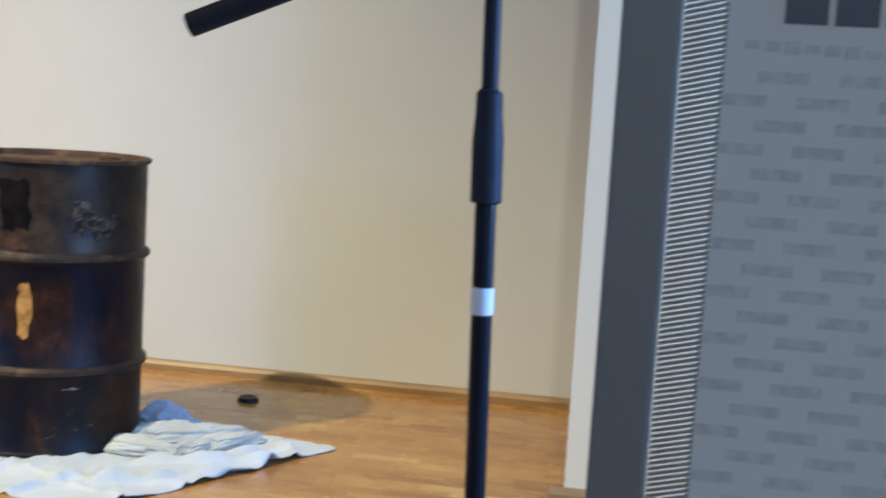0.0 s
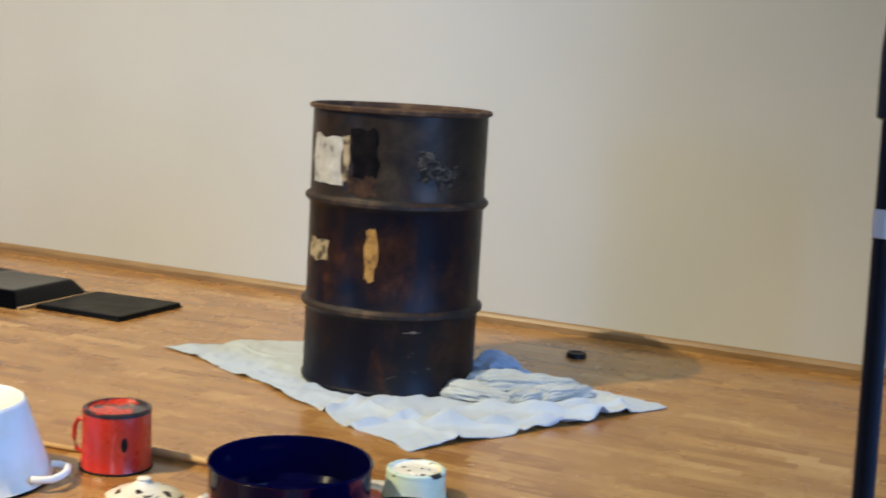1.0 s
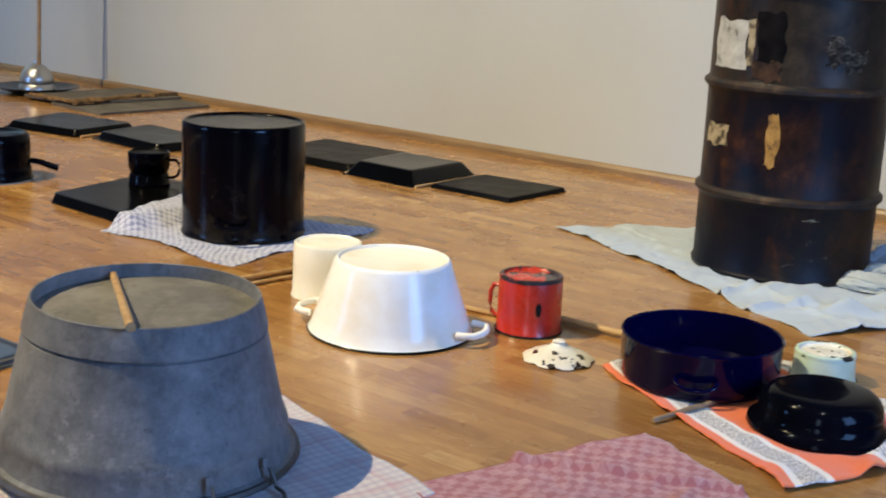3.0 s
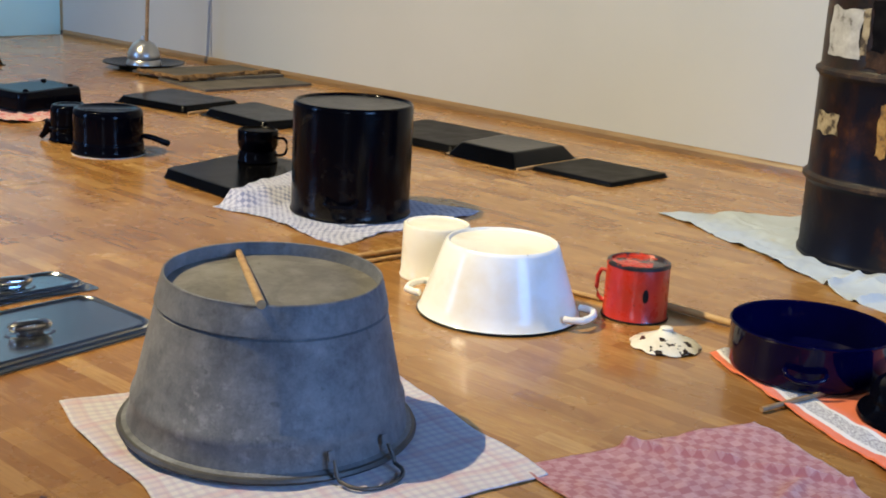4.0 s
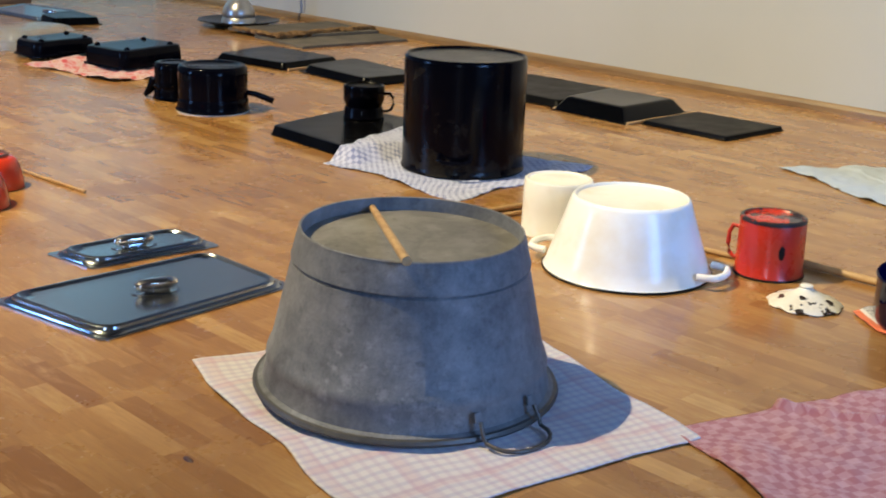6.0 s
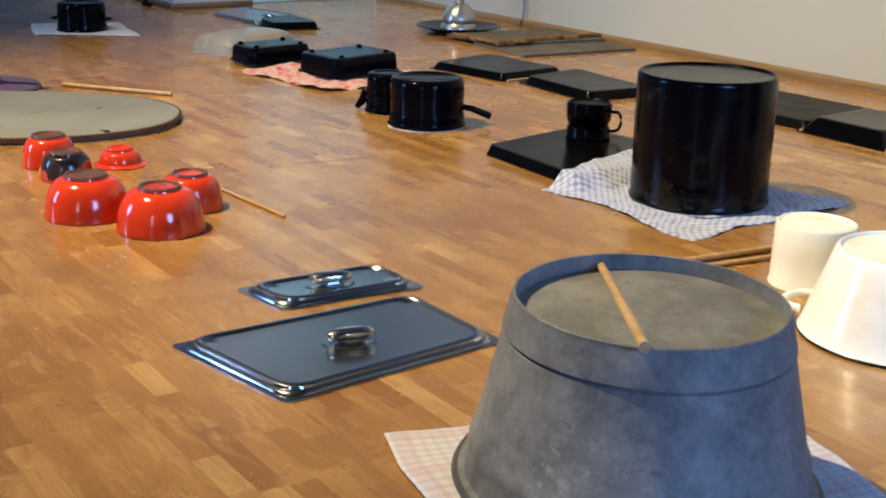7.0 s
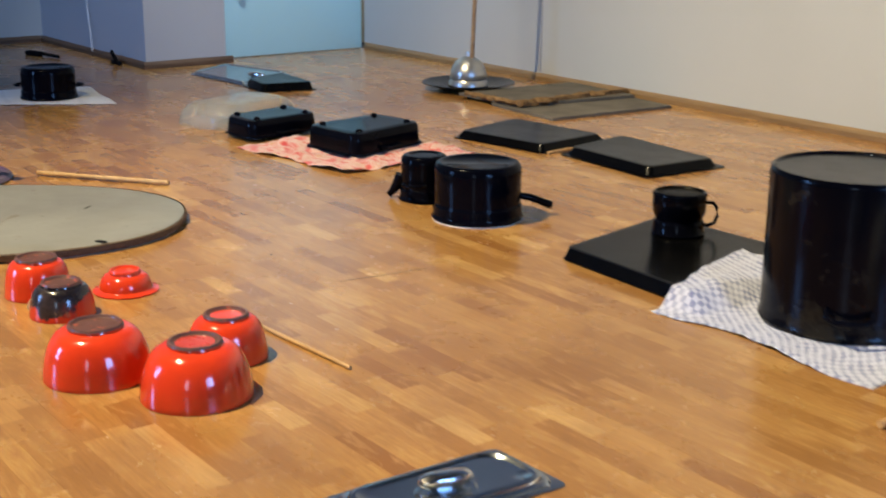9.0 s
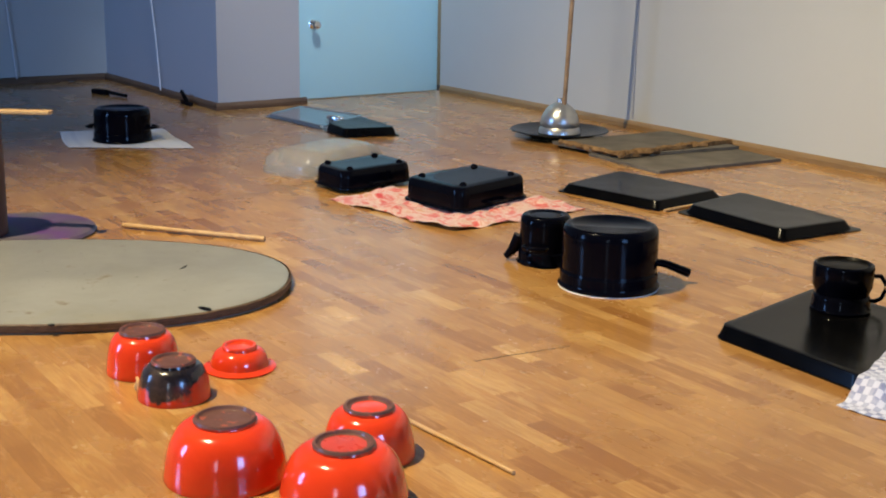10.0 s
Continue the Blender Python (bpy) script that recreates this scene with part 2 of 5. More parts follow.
M["black"] = enamel("black_enamel", (0.0014, 0.0017, 0.004), chip=(0.03, 0.04, 0.035), chips=0.75, rough=0.09, stain=-1.0, coat=0.0, spec=0.065)
M["blue"] = enamel("dark_blue_enamel", (0.0012, 0.0015, 0.023), chips=0.78, rough=0.07, coat=0.0, spec=0.16)
M["white"] = enamel("white_enamel", (0.88, 0.88, 0.85), chips=0.80, stain=0.06, rough=0.17, coat=0.0, spec=0.35)
M["cream"] = enamel("cream_enamel", (0.86, 0.83, 0.72), chips=0.78, stain=0.08, rough=0.18, coat=0.0, spec=0.35)
M["chipped"] = enamel("chipped_cream_enamel", (0.78, 0.74, 0.62), chips=0.60, stain=0.12, rough=0.2, fine=34)
M["green"] = enamel("pale_green_enamel", (0.50, 0.62, 0.50), chips=0.68, stain=0.15, rough=0.16)
M["red"] = enamel("red_enamel", (0.66, 0.045, 0.012), chips=0.75, stain=0.2, rough=0.11)
M["red_cup"] = enamel("dull_red_enamel", (0.52, 0.028, 0.012), chips=0.73, stain=0.25, rough=0.24)
M["burnt"] = enamel("burnt_red_enamel", (0.50, 0.035, 0.014), chip=(0.035, 0.025, 0.028), chips=0.50, stain=0.4, rough=0.22, fine=13)
M["worn_ring"] = enamel("scorched_enamel", (0.10, 0.035, 0.025), chip=(0.30, 0.06, 0.03), chips=0.62, rough=0.45, fine=50)
M["worn_edge"] = enamel("worn_red_edge", (0.42, 0.025, 0.012), chip=(0.012, 0.010, 0.012), chips=0.40, rough=0.35, fine=16)
M["green_edge"] = enamel("worn_green_edge", (0.50, 0.62, 0.50), chip=(0.012, 0.014, 0.014), chips=0.53, rough=0.35, fine=20)
M["rim_dark"] = enamel("dark_rim", (0.006, 0.006, 0.008), chips=0.8, rough=0.3, coat=0.0, spec=0.15)

k = Mat("sooty_pot_enamel", rough=0.10, spec=0.12)
wear = k.math("ADD", k.noise(13, 7, 0.7), k.scaled(k.step(k.axis(2), 0.13, 0.0), 0.0, 0.17))
k.colour(k.mix(k.step(wear, 0.60, 0.70), k.mix(k.noise(4, 4), (0.0008, 0.0011, 0.003), (0.0015, 0.0015, 0.003)), (0.014, 0.012, 0.010)))
M["sooty"] = k.roughness(k.scaled(wear, 0.02, 0.34)).bump(k.noise(14, 3), 0.06, 0.003).m
k = Mat("baking_tray", rough=0.2, spec=0.085)
k.colour(k.ramp(k.noise(9, 6, 0.6), (0.3, (0.0008, 0.0009, 0.0014)), (0.7, (0.0025, 0.0024, 0.0026))))
M["tray"] = k.roughness(k.scaled(k.noise(12, 5), 0.10, 0.30)).bump(k.noise(9, 4), 0.10, 0.003).m
k = Mat("gloss_tray", rough=0.1, spec=0.13)
M["gloss_tray"] = k.colour((0.0016, 0.0018, 0.0025)).roughness(k.scaled(k.noise(9, 4), 0.07, 0.2)).bump(k.noise(10, 4), 0.25, 0.004).m
k = Mat("dull_tray", rough=0.35, spec=0.06)
k.colour(k.ramp(k.noise(8, 7, 0.65), (0.3, (0.0012, 0.0012, 0.0012)), (0.7, (0.005, 0.0042, 0.0036))))
M["dull"] = k.roughness(k.scaled(k.noise(12, 5), 0.22, 0.5)).bump(k.noise(25, 4), 0.15, 0.002).m

k = Mat("stick_wood", rough=0.55)
k.colour(k.ramp(k.noise(6, 6, vector=k.mapped((1, 8, 8))), (0.3, (0.34, 0.19, 0.075)), (0.7, (0.54, 0.35, 0.16))))
M["stick"] = k.bump(k.noise(40, 4), 0.2, 0.001).m
k = Mat("grey_wood", rough=0.7)
k.colour(k.ramp(k.noise(20, 6), (0.3, (0.20, 0.12, 0.06)), (0.7, (0.40, 0.26, 0.14))))
M["old_stick"] = k.bump(k.noise(40, 4), 0.3, 0.001).m

k = Mat("drum_paint", rough=0.36, spec=0.16)
z = k.axis(2)
paint = k.ramp(k.noise(3.2, 6, 0.62), (0.36, (0.0015, 0.0026, 0.008)), (0.50, (0.004, 0.0045, 0.009)), (0.62, (0.011, 0.009, 0.008)), (0.78, (0.030, 0.023, 0.016)))
upper = k.ramp(k.noise(5.5, 7, 0.68, distort=0.4), (0.36, (0.009, 0.008, 0.007)), (0.50, (0.024, 0.017, 0.011)), (0.64, (0.050, 0.036, 0.021)), (0.80, (0.10, 0.078, 0.05)))
paint = k.mix(k.math("MULTIPLY", k.step(z, 0.56, 0.60), 0.8), paint, upper)
rust = k.ramp(k.noise(18, 7, 0.7), (0.3, (0.007, 0.004, 0.003)), (0.5, (0.028, 0.010, 0.005)), (0.66, (0.062, 0.022, 0.008)), (0.8, (0.14, 0.068, 0.026)))
middle = k.math("MULTIPLY", k.step(z, 0.24, 0.36), k.step(z, 0.56, 0.44))
amount = k.math("ADD", k.noise(6.5, 8, 0.7, vector=k.mapped((1, 1, 0.55)), distort=0.5), k.math("MULTIPLY", middle, 0.08))
dirt = k.mix(k.math("MULTIPLY", k.step(amount, 0.50, 0.68), 0.9), paint, rust)
flakes = k.step(k.noise(30, 7, 0.7, vector=k.mapped((1, 1, 1.6), (25, 15, 0)), distort=1.5), 0.62, 0.68)
scuffs = k.step(k.noise(3.2, 4, 0.5), 0.56, 0.64)
k.colour(k.mix(k.math("MULTIPLY", k.math("MULTIPLY", flakes, scuffs), 0.8), dirt, (0.13, 0.115, 0.09)))
k.roughness(k.scaled(k.noise(9, 5), 0.24, 0.6))
M["drum"] = k.bump(k.noise(11, 6), 0.4, 0.006).m
k = Mat("rust", rough=0.75, spec=0.3)
k.colour(k.ramp(k.noise(13, 7, 0.7), (0.3, (0.022, 0.013, 0.009)), (0.5, (0.060, 0.032, 0.018)), (0.66, (0.14, 0.085, 0.045)), (0.8, (0.26, 0.18, 0.10))))
M["rust"] = k.bump(k.noise(40, 5), 0.5, 0.003).m
k = Mat("rust_patch", rough=0.75, spec=0.2)
M["rust_patch"] = k.colour(k.ramp(k.noise(24, 7, 0.7), (0.35, (0.010, 0.006, 0.005)), (0.55, (0.045, 0.022, 0.012)), (0.75, (0.10, 0.055, 0.028)))).bump(k.noise(40, 5), 0.5, 0.003).m
k = Mat("hoop_rust", rough=0.55, spec=0.3)
M["hoop"] = k.colour(k.ramp(k.noise(15, 7, 0.75), (0.40, (0.008, 0.008, 0.010)), (0.54, (0.026, 0.015, 0.010)), (0.68, (0.075, 0.045, 0.026)), (0.80, (0.26, 0.20, 0.13)))).bump(k.noise(30, 5), 0.4, 0.003).m
k = Mat("torn_label", rough=0.7)
k.colour(k.ramp(k.noise(22, 6, 0.6), (0.30, (0.06, 0.05, 0.04)), (0.40, (0.30, 0.30, 0.29)), (0.66, (0.46, 0.46, 0.45))))
M["label"] = k.m
k = Mat("yellowed_label", rough=0.7)
M["old_label"] = k.colour(k.ramp(k.noise(30, 6, 0.6), (0.42, (0.05, 0.035, 0.02)), (0.5, (0.24, 0.19, 0.11)), (0.7, (0.36, 0.30, 0.19)))).m
k = Mat("yellow_paint", rough=0.5)
k.colour(k.ramp(k.noise(26, 5, 0.7), (0.36, (0.06, 0.035, 0.015)), (0.47, (0.30, 0.15, 0.03)), (0.7, (0.48, 0.28, 0.075))))
M["yellow"] = k.m
k = Mat("scuffed_paint", rough=0.6, spec=0.08)
M["scuff"] = k.colour(k.ramp(k.noise(34, 7, 0.7, vector=k.mapped((1, 1, 1.5), (20, 10, 0)), distort=1.2), (0.40, (0.014, 0.012, 0.010)), (0.50, (0.040, 0.032, 0.022)), (0.60, (0.11, 0.092, 0.066)), (0.72, (0.24, 0.215, 0.17)))).bump(k.noise(40, 5), 0.3, 0.002).m
k = Mat("tar", rough=0.6, spec=0.04)
M["tar"] = k.colour(k.ramp(k.noise(20, 5), (0.3, (0.001, 0.001, 0.002)), (0.7, (0.009, 0.008, 0.008)))).m


def fabric(name, base, rough=0.9):
    kk = Mat(name, rough=rough, spec=0.2)
    kk.b.inputs["Sheen Weight"].default_value = 0.25
    kk.base = base
    kk.weave = kk.noise(900, 2, vector=kk.uv())
    return kk


k = fabric("white_sheet", None)
col = k.mix(k.step(k.noise(3.5, 5), 0.4, 0.75), (0.40, 0.45, 0.50), (0.35, 0.38, 0.39))
M["sheet"] = k.colour(k.mix(k.step(k.noise(30, 4), 0.62, 0.75), col, (0.37, 0.37, 0.35))).bump(k.noise(260, 3), 0.3, 0.001).m
k = fabric("greyish_sheet", None)
M["grey_sheet"] = k.colour(k.ramp(k.noise(12, 5), (0.3, (0.29, 0.31, 0.29)), (0.7, (0.42, 0.44, 0.42)))).bump(k.noise(200, 3), 0.3, 0.001).m
k = fabric("blue_rag", None)
M["rag"] = k.colour(k.ramp(k.noise(14, 5), (0.3, (0.24, 0.32, 0.45)), (0.7, (0.36, 0.45, 0.56)))).bump(k.noise(200, 3), 0.3, 0.001).m


def stripes(kk, src, which, period, width, shift=0.0, soft=0.06):
    c = kk.math("FRACT", kk.math("ADD", kk.math("DIVIDE", kk.axis(which, src), period), shift))
    d = kk.math("ABSOLUTE", kk.math("SUBTRACT", c, 0.5))
    return kk.step(d, width / 2 + soft, width / 2)


k = fabric("red_blue_tea_towel", None)
u = k.uv()
worn = k.scaled(k.noise(26, 5, 0.65, vector=u), 0.2, 1.1)
a, b = stripes(k, u, 0, 0.021, 0.30, 0.0, 0.12), stripes(k, u, 1, 0.021, 0.30, 0.0, 0.12)
c = k.mix(k.math("MULTIPLY", k.math("MULTIPLY", a, 0.5), worn), (0.58, 0.545, 0.53), (0.27, 0.27, 0.42))
c = k.mix(k.math("MULTIPLY", k.math("MULTIPLY", b, 0.5), worn), c, (0.40, 0.30, 0.40))
c = k.mix(k.math("MULTIPLY", k.math("MULTIPLY", stripes(k, u, 0, 0.12, 0.10, 0.3), 0.4), worn), c, (0.46, 0.18, 0.22))
c = k.mix(k.math("MULTIPLY", k.math("MULTIPLY", stripes(k, u, 1, 0.12, 0.10, 0.3), 0.35), worn), c, (0.46, 0.20, 0.24))
M["towel"] = k.colour(c).bump(k.noise(220, 3), 0.35, 0.001).m

k = fabric("pink_checked_towel", None)
u = k.uv()
ch = k.n.new("ShaderNodeTexChecker")
ch.inputs["Scale"].default_value = 52
k.link(k.mapped((1, 1, 1), (0, 0, 3), u), ch.inputs["Vector"])
d2 = k.math("MULTIPLY", stripes(k, u, 0, 0.026 * 2, 0.45), stripes(k, u, 1, 0.026 * 2, 0.45))
c = k.mix(k.math("MULTIPLY", ch.outputs["Fac"], k.scaled(k.noise(30, 5, 0.7, vector=u), 0.25, 1.1)), (0.33, 0.12, 0.13), (0.45, 0.25, 0.25))
M["pink"] = k.colour(k.mix(k.math("MULTIPLY", d2, 0.15), c, (0.70, 0.52, 0.50))).bump(k.noise(220, 3), 0.35, 0.001).m

k = fabric("blue_white_checked_towel", None)
u = k.uv()
ch = k.n.new("ShaderNodeTexChecker")
ch.inputs["Scale"].default_value = 66
k.link(u, ch.inputs["Vector"])
d2 = k.math("MAXIMUM", stripes(k, u, 0, 0.0435 * 2, 0.22), stripes(k, u, 1, 0.0435 * 2, 0.22))
c = k.mix(k.math("MULTIPLY", ch.outputs["Fac"], k.scaled(k.noise(26, 5, 0.7), 0.3, 1.15)), (0.48, 0.49, 0.59), (0.12, 0.14, 0.28))
M["check"] = k.colour(k.mix(k.math("MULTIPLY", d2, 0.35), c, (0.52, 0.53, 0.62))).bump(k.noise(200, 3), 0.35, 0.001).m

k = fabric("orange_striped_towel", None)
u = k.uv()
wide = stripes(k, u, 1, 0.21, 0.22, 0.19, 0.01)
pat = k.step(k.noise(130, 3, vector=k.mapped((1, 2.4, 1), source=u)), 0.46, 0.56)
band = k.mix(pat, (0.62, 0.60, 0.58), (0.22, 0.20, 0.21))
edge = stripes(k, u, 1, 0.21, 0.36, 0.19, 0.01)
c = k.mix(edge, (0.74, 0.17, 0.065), (0.72, 0.68, 0.64))
M["orange"] = k.colour(k.mix(wide, c, band)).bump(k.noise(220, 3), 0.35, 0.001).m

k = fabric("red_flowered_towel", None)
u = k.uv()
c = k.ramp(k.noise(24, 6, 0.65, vector=u, distort=0.8), (0.36, (0.46, 0.03, 0.03)), (0.45, (0.52, 0.15, 0.13)), (0.53, (0.54, 0.42, 0.38)), (0.62, (0.50, 0.24, 0.20)), (0.74, (0.42, 0.36, 0.10)))
M["flowered"] = k.colour(c).bump(k.noise(220, 3), 0.35, 0.001).m
k = fabric("white_towel", None)
u = k.uv()
M["napkin"] = k.colour(k.mix(k.math("MULTIPLY", stripes(k, u, 0, 0.11, 0.14), 0.3), (0.62, 0.60, 0.57), (0.40, 0.38, 0.40))).bump(k.noise(220, 3), 0.35, 0.001).m

k = Mat("wall_paint", rough=0.85, spec=0.25)
k.colour(k.mix(k.step(k.noise(0.8, 5), 0.35, 0.7), (0.455, 0.46, 0.445), (0.42, 0.425, 0.41)))
M["wall"] = k.bump(k.noise(160, 4), 0.12, 0.001).m
k = Mat("cream_wall_paint", rough=0.85, spec=0.2)
M["wall_cream"] = k.colour(k.mix(k.noise(0.9, 5), (0.60, 0.53, 0.38), (0.56, 0.49, 0.35))).bump(k.noise(160, 4), 0.12, 0.001).m
k = Mat("grey_wall_paint", rough=0.85, spec=0.25)
M["wall_grey"] = k.colour(k.mix(k.noise(0.9, 5), (0.46, 0.44, 0.45), (0.41, 0.40, 0.41))).bump(k.noise(160, 4), 0.12, 0.001).m
# dark colour on unseen walls stands for a dim room: less bounce, blacker reflections
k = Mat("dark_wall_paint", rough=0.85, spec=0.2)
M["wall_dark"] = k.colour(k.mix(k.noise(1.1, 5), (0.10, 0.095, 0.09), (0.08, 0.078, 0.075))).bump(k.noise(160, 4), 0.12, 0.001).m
# out of view; coloured dark so that little warm light bounces back down
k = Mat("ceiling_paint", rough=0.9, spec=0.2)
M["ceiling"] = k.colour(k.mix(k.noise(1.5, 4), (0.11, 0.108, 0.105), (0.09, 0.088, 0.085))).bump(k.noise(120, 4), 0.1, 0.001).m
k = Mat("skirting_oak", rough=0.45, coat=0.2)
k.colour(k.ramp(k.noise(4, 6, vector=k.mapped((1, 1, 12))), (0.3, (0.17, 0.098, 0.038)), (0.7, (0.27, 0.165, 0.07))))
M["skirting"] = k.bump(k.noise(30, 4), 0.1, 0.001).m
k = Mat("skirting_brown", rough=0.5)
M["skirting_dark"] = k.colour(k.ramp(k.noise(4, 6, vector=k.mapped((1, 1, 12))), (0.3, (0.07, 0.035, 0.018)), (0.7, (0.14, 0.075, 0.038)))).bump(k.noise(30, 4), 0.1, 0.001).m
k = Mat("door_paint", rough=0.3, coat=0.3)
M["door_edge"] = Mat("door_edge", 0.5).colour((0.10, 0.14, 0.13)).m
M["door"] = k.colour(k.mix(k.noise(2, 4), (0.50, 0.82, 0.92), (0.46, 0.77, 0.88))).bump(k.noise(60, 3), 0.04, 0.001).m
k = Mat("subfloor", rough=0.8)
M["subfloor"] = k.colour(k.mix(k.noise(5, 4), (0.05, 0.03, 0.015), (0.08, 0.05, 0.025))).m


def parquet(name, per_island):
    kk = Mat(name, rough=0.28, coat=0.25, spec=0.5)
    if per_island:
        rnd = kk.n.new("ShaderNodeNewGeometry").outputs["Random Per Island"]
    else:
        rnd = kk.n.new("ShaderNodeObjectInfo").outputs["Random"]
    pos = kk.n.new("ShaderNodeNewGeometry").outputs["Position"]
    off = kk.n.new("ShaderNodeCombineXYZ")
    kk.link(kk.math("MULTIPLY", rnd, 37.0), off.inputs[2])
    add = kk.n.new("ShaderNodeVectorMath")
    kk.link(pos, add.inputs[0])
    kk.link(off.outputs[0], add.inputs[1])
    vec = add.outputs[0]
    tone = kk.ramp(rnd, (0.0, (0.25, 0.105, 0.027)), (0.14, (0.30, 0.140, 0.037)), (0.45, (0.365, 0.182, 0.051)), (0.78, (0.405, 0.209, 0.061)), (0.92, (0.445, 0.242, 0.075)), (1.0, (0.53, 0.315, 0.115)))
    grain = kk.noise(9, 7, 0.65, vector=kk.mapped((1.2, 14, 6), source=vec), distort=0.4)
    c = kk.mix(kk.step(grain, 0.35, 0.8), tone, (0.21, 0.095, 0.03), "MIX")
    cc = kk.mix(0.65, tone, c)
    dark = kk.step(kk.noise(5, 6, 0.68, vector=kk.mapped((1.0, 6, 3), (0, 0, 1.5), vec), distort=0.8), 0.56, 0.74)
    cc = kk.mix(kk.math("MULTIPLY", dark, 0.55), cc, (0.19, 0.078, 0.021))
    flecks = kk.step(kk.noise(6, 6, 0.68, vector=kk.mapped((1.1, 5, 3), source=vec), distort=0.8), 0.52, 0.70)
    cc = kk.mix(kk.math("MULTIPLY", flecks, 0.55), cc, (0.53, 0.315, 0.115))
    wear = kk.math("ADD", kk.math("MULTIPLY", kk.noise(1.4, 5, vector=pos), 0.6), kk.math("MULTIPLY", kk.noise(5.5, 5, 0.6, vector=pos), 0.4))
    cc = kk.mix(kk.math("MULTIPLY", kk.step(wear, 0.46, 0.64), 0.5), cc, (0.215, 0.095, 0.028))
    spots = kk.step(kk.noise(16, 3, vector=pos), 0.735, 0.76)
    kk.colour(kk.mix(kk.math("MULTIPLY", spots, 0.6), cc, (0.10, 0.05, 0.025)))
    kk.roughness(kk.scaled(kk.noise(3.5, 6, 0.6, vector=pos), 0.15, 0.38))
    return kk.bump(grain, 0.06, 0.001).m


M["parquet"], M["parquet_far"] = parquet("parquet_strip", False), parquet("parquet_strip_joined", True)

# ---- the room ----
NORTH, WEST, EAST, SOUTH, TOP = 5.12, -9.52, 2.6, -3.2, 6.6


def slab(name, lo, hi, material, label, category):
    c = [(a + b) / 2 for a, b in zip(lo, hi)]
    bm = box(*[b - a for a, b in zip(lo, hi)], centre=(0, 0, 0))
    return tagged(part(name, bm, material, smooth=False, at=pose(*c)), label, category, kind="structure")


floor = slab("floor", (WEST - 0.2, SOUTH - 0.2, -0.12), (EAST + 0.2, NORTH + 0.2, -0.006), M["subfloor"], "warm brown parquet floor of short oiled wooden strips", "floor")
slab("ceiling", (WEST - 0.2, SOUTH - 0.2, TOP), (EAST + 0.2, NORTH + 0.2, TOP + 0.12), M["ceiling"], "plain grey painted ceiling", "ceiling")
slab("wall_north", (-8.02, NORTH, -0.006), (EAST, NORTH + 0.2, TOP), M["wall"], "long off-white plastered wall with a thin vertical joint", "wall")
slab("wall_west", (WEST - 0.2, SOUTH, -0.006), (WEST, 3.56, TOP), M["wall"], "off-white plastered end wall in blue daylight", "wall")
slab("wall_projection", (WEST - 0.2, 3.56, -0.006), (-7.88, 4.06, TOP), M["wall_grey"], "grey projecting wall block beside the pale blue door", "wall")
slab("wall_over_door", (-8.22, 4.06, 2.08), (-8.02, NORTH + 0.2, TOP), M["wall"], "off-white wall above the door", "wall")
# unseen east wall, darkened, with a wide window behind the camera
ends = [SOUTH] + [e for wy, ww in EAST_WINDOWS for e in (wy - ww / 2, wy + ww / 2)] + [NORTH + 0.2]
for i in range(0, len(ends), 2):
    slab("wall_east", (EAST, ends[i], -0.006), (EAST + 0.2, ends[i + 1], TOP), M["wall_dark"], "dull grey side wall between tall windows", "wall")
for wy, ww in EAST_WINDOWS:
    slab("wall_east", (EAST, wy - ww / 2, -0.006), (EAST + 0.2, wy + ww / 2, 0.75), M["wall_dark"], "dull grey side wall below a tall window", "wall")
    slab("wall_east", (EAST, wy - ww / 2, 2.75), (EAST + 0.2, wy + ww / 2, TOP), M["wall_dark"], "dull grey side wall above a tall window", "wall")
slab("wall_pier", (0.143, 4.0, -0.006), (0.50, NORTH, TOP), M["wall_cream"], "narrow cream wall pier standing out from the long wall", "wall")
# unseen south wall, darkened as well, with a tall window opening
edges = [WEST - 0.2] + sorted(e for wx, ww, watts, hue in WINDOWS for e in (wx - ww / 2, wx + ww / 2)) + [EAST + 0.2]
for i in range(0, len(edges), 2):
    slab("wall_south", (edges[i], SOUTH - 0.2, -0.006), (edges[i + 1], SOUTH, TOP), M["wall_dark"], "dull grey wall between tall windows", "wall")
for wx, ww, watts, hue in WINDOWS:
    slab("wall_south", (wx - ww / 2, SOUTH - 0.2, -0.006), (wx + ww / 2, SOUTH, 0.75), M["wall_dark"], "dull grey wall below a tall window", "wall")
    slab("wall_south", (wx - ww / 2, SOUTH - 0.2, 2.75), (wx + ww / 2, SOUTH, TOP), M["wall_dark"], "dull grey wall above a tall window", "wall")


def skirting(a, b, side, name="baseboard", material="skirting"):
    """A wooden skirting along a wall from a to b; side: the way it faces."""
    a, b, side = Vector(a), Vector(b), Vector(side)
    d = (b - a).normalized()
    bm = bmesh.new()
    prof = [(0, 0), (0.018, 0), (0.018, 0.022), (0.012, 0.034), (0.006, 0.040), (0, 0.040)]
    rings = [[bm.verts.new((*(p + side * u), v)) for u, v in prof] for p in (a, b)]
    n = len(prof)
    for i in range(n):
        bm.faces.new((rings[0][i], rings[0][(i + 1) % n], rings[1][(i + 1) % n], rings[1][i]))
    bm.faces.new(rings[0])
    bm.faces.new(rings[1])
    return tagged(part(name, bm, M[material], smooth=False), "low oak-coloured wooden skirting board along the wall" if material == "skirting" else "low dark brown wooden skirting board along the wall", "baseboard", kind="structure")


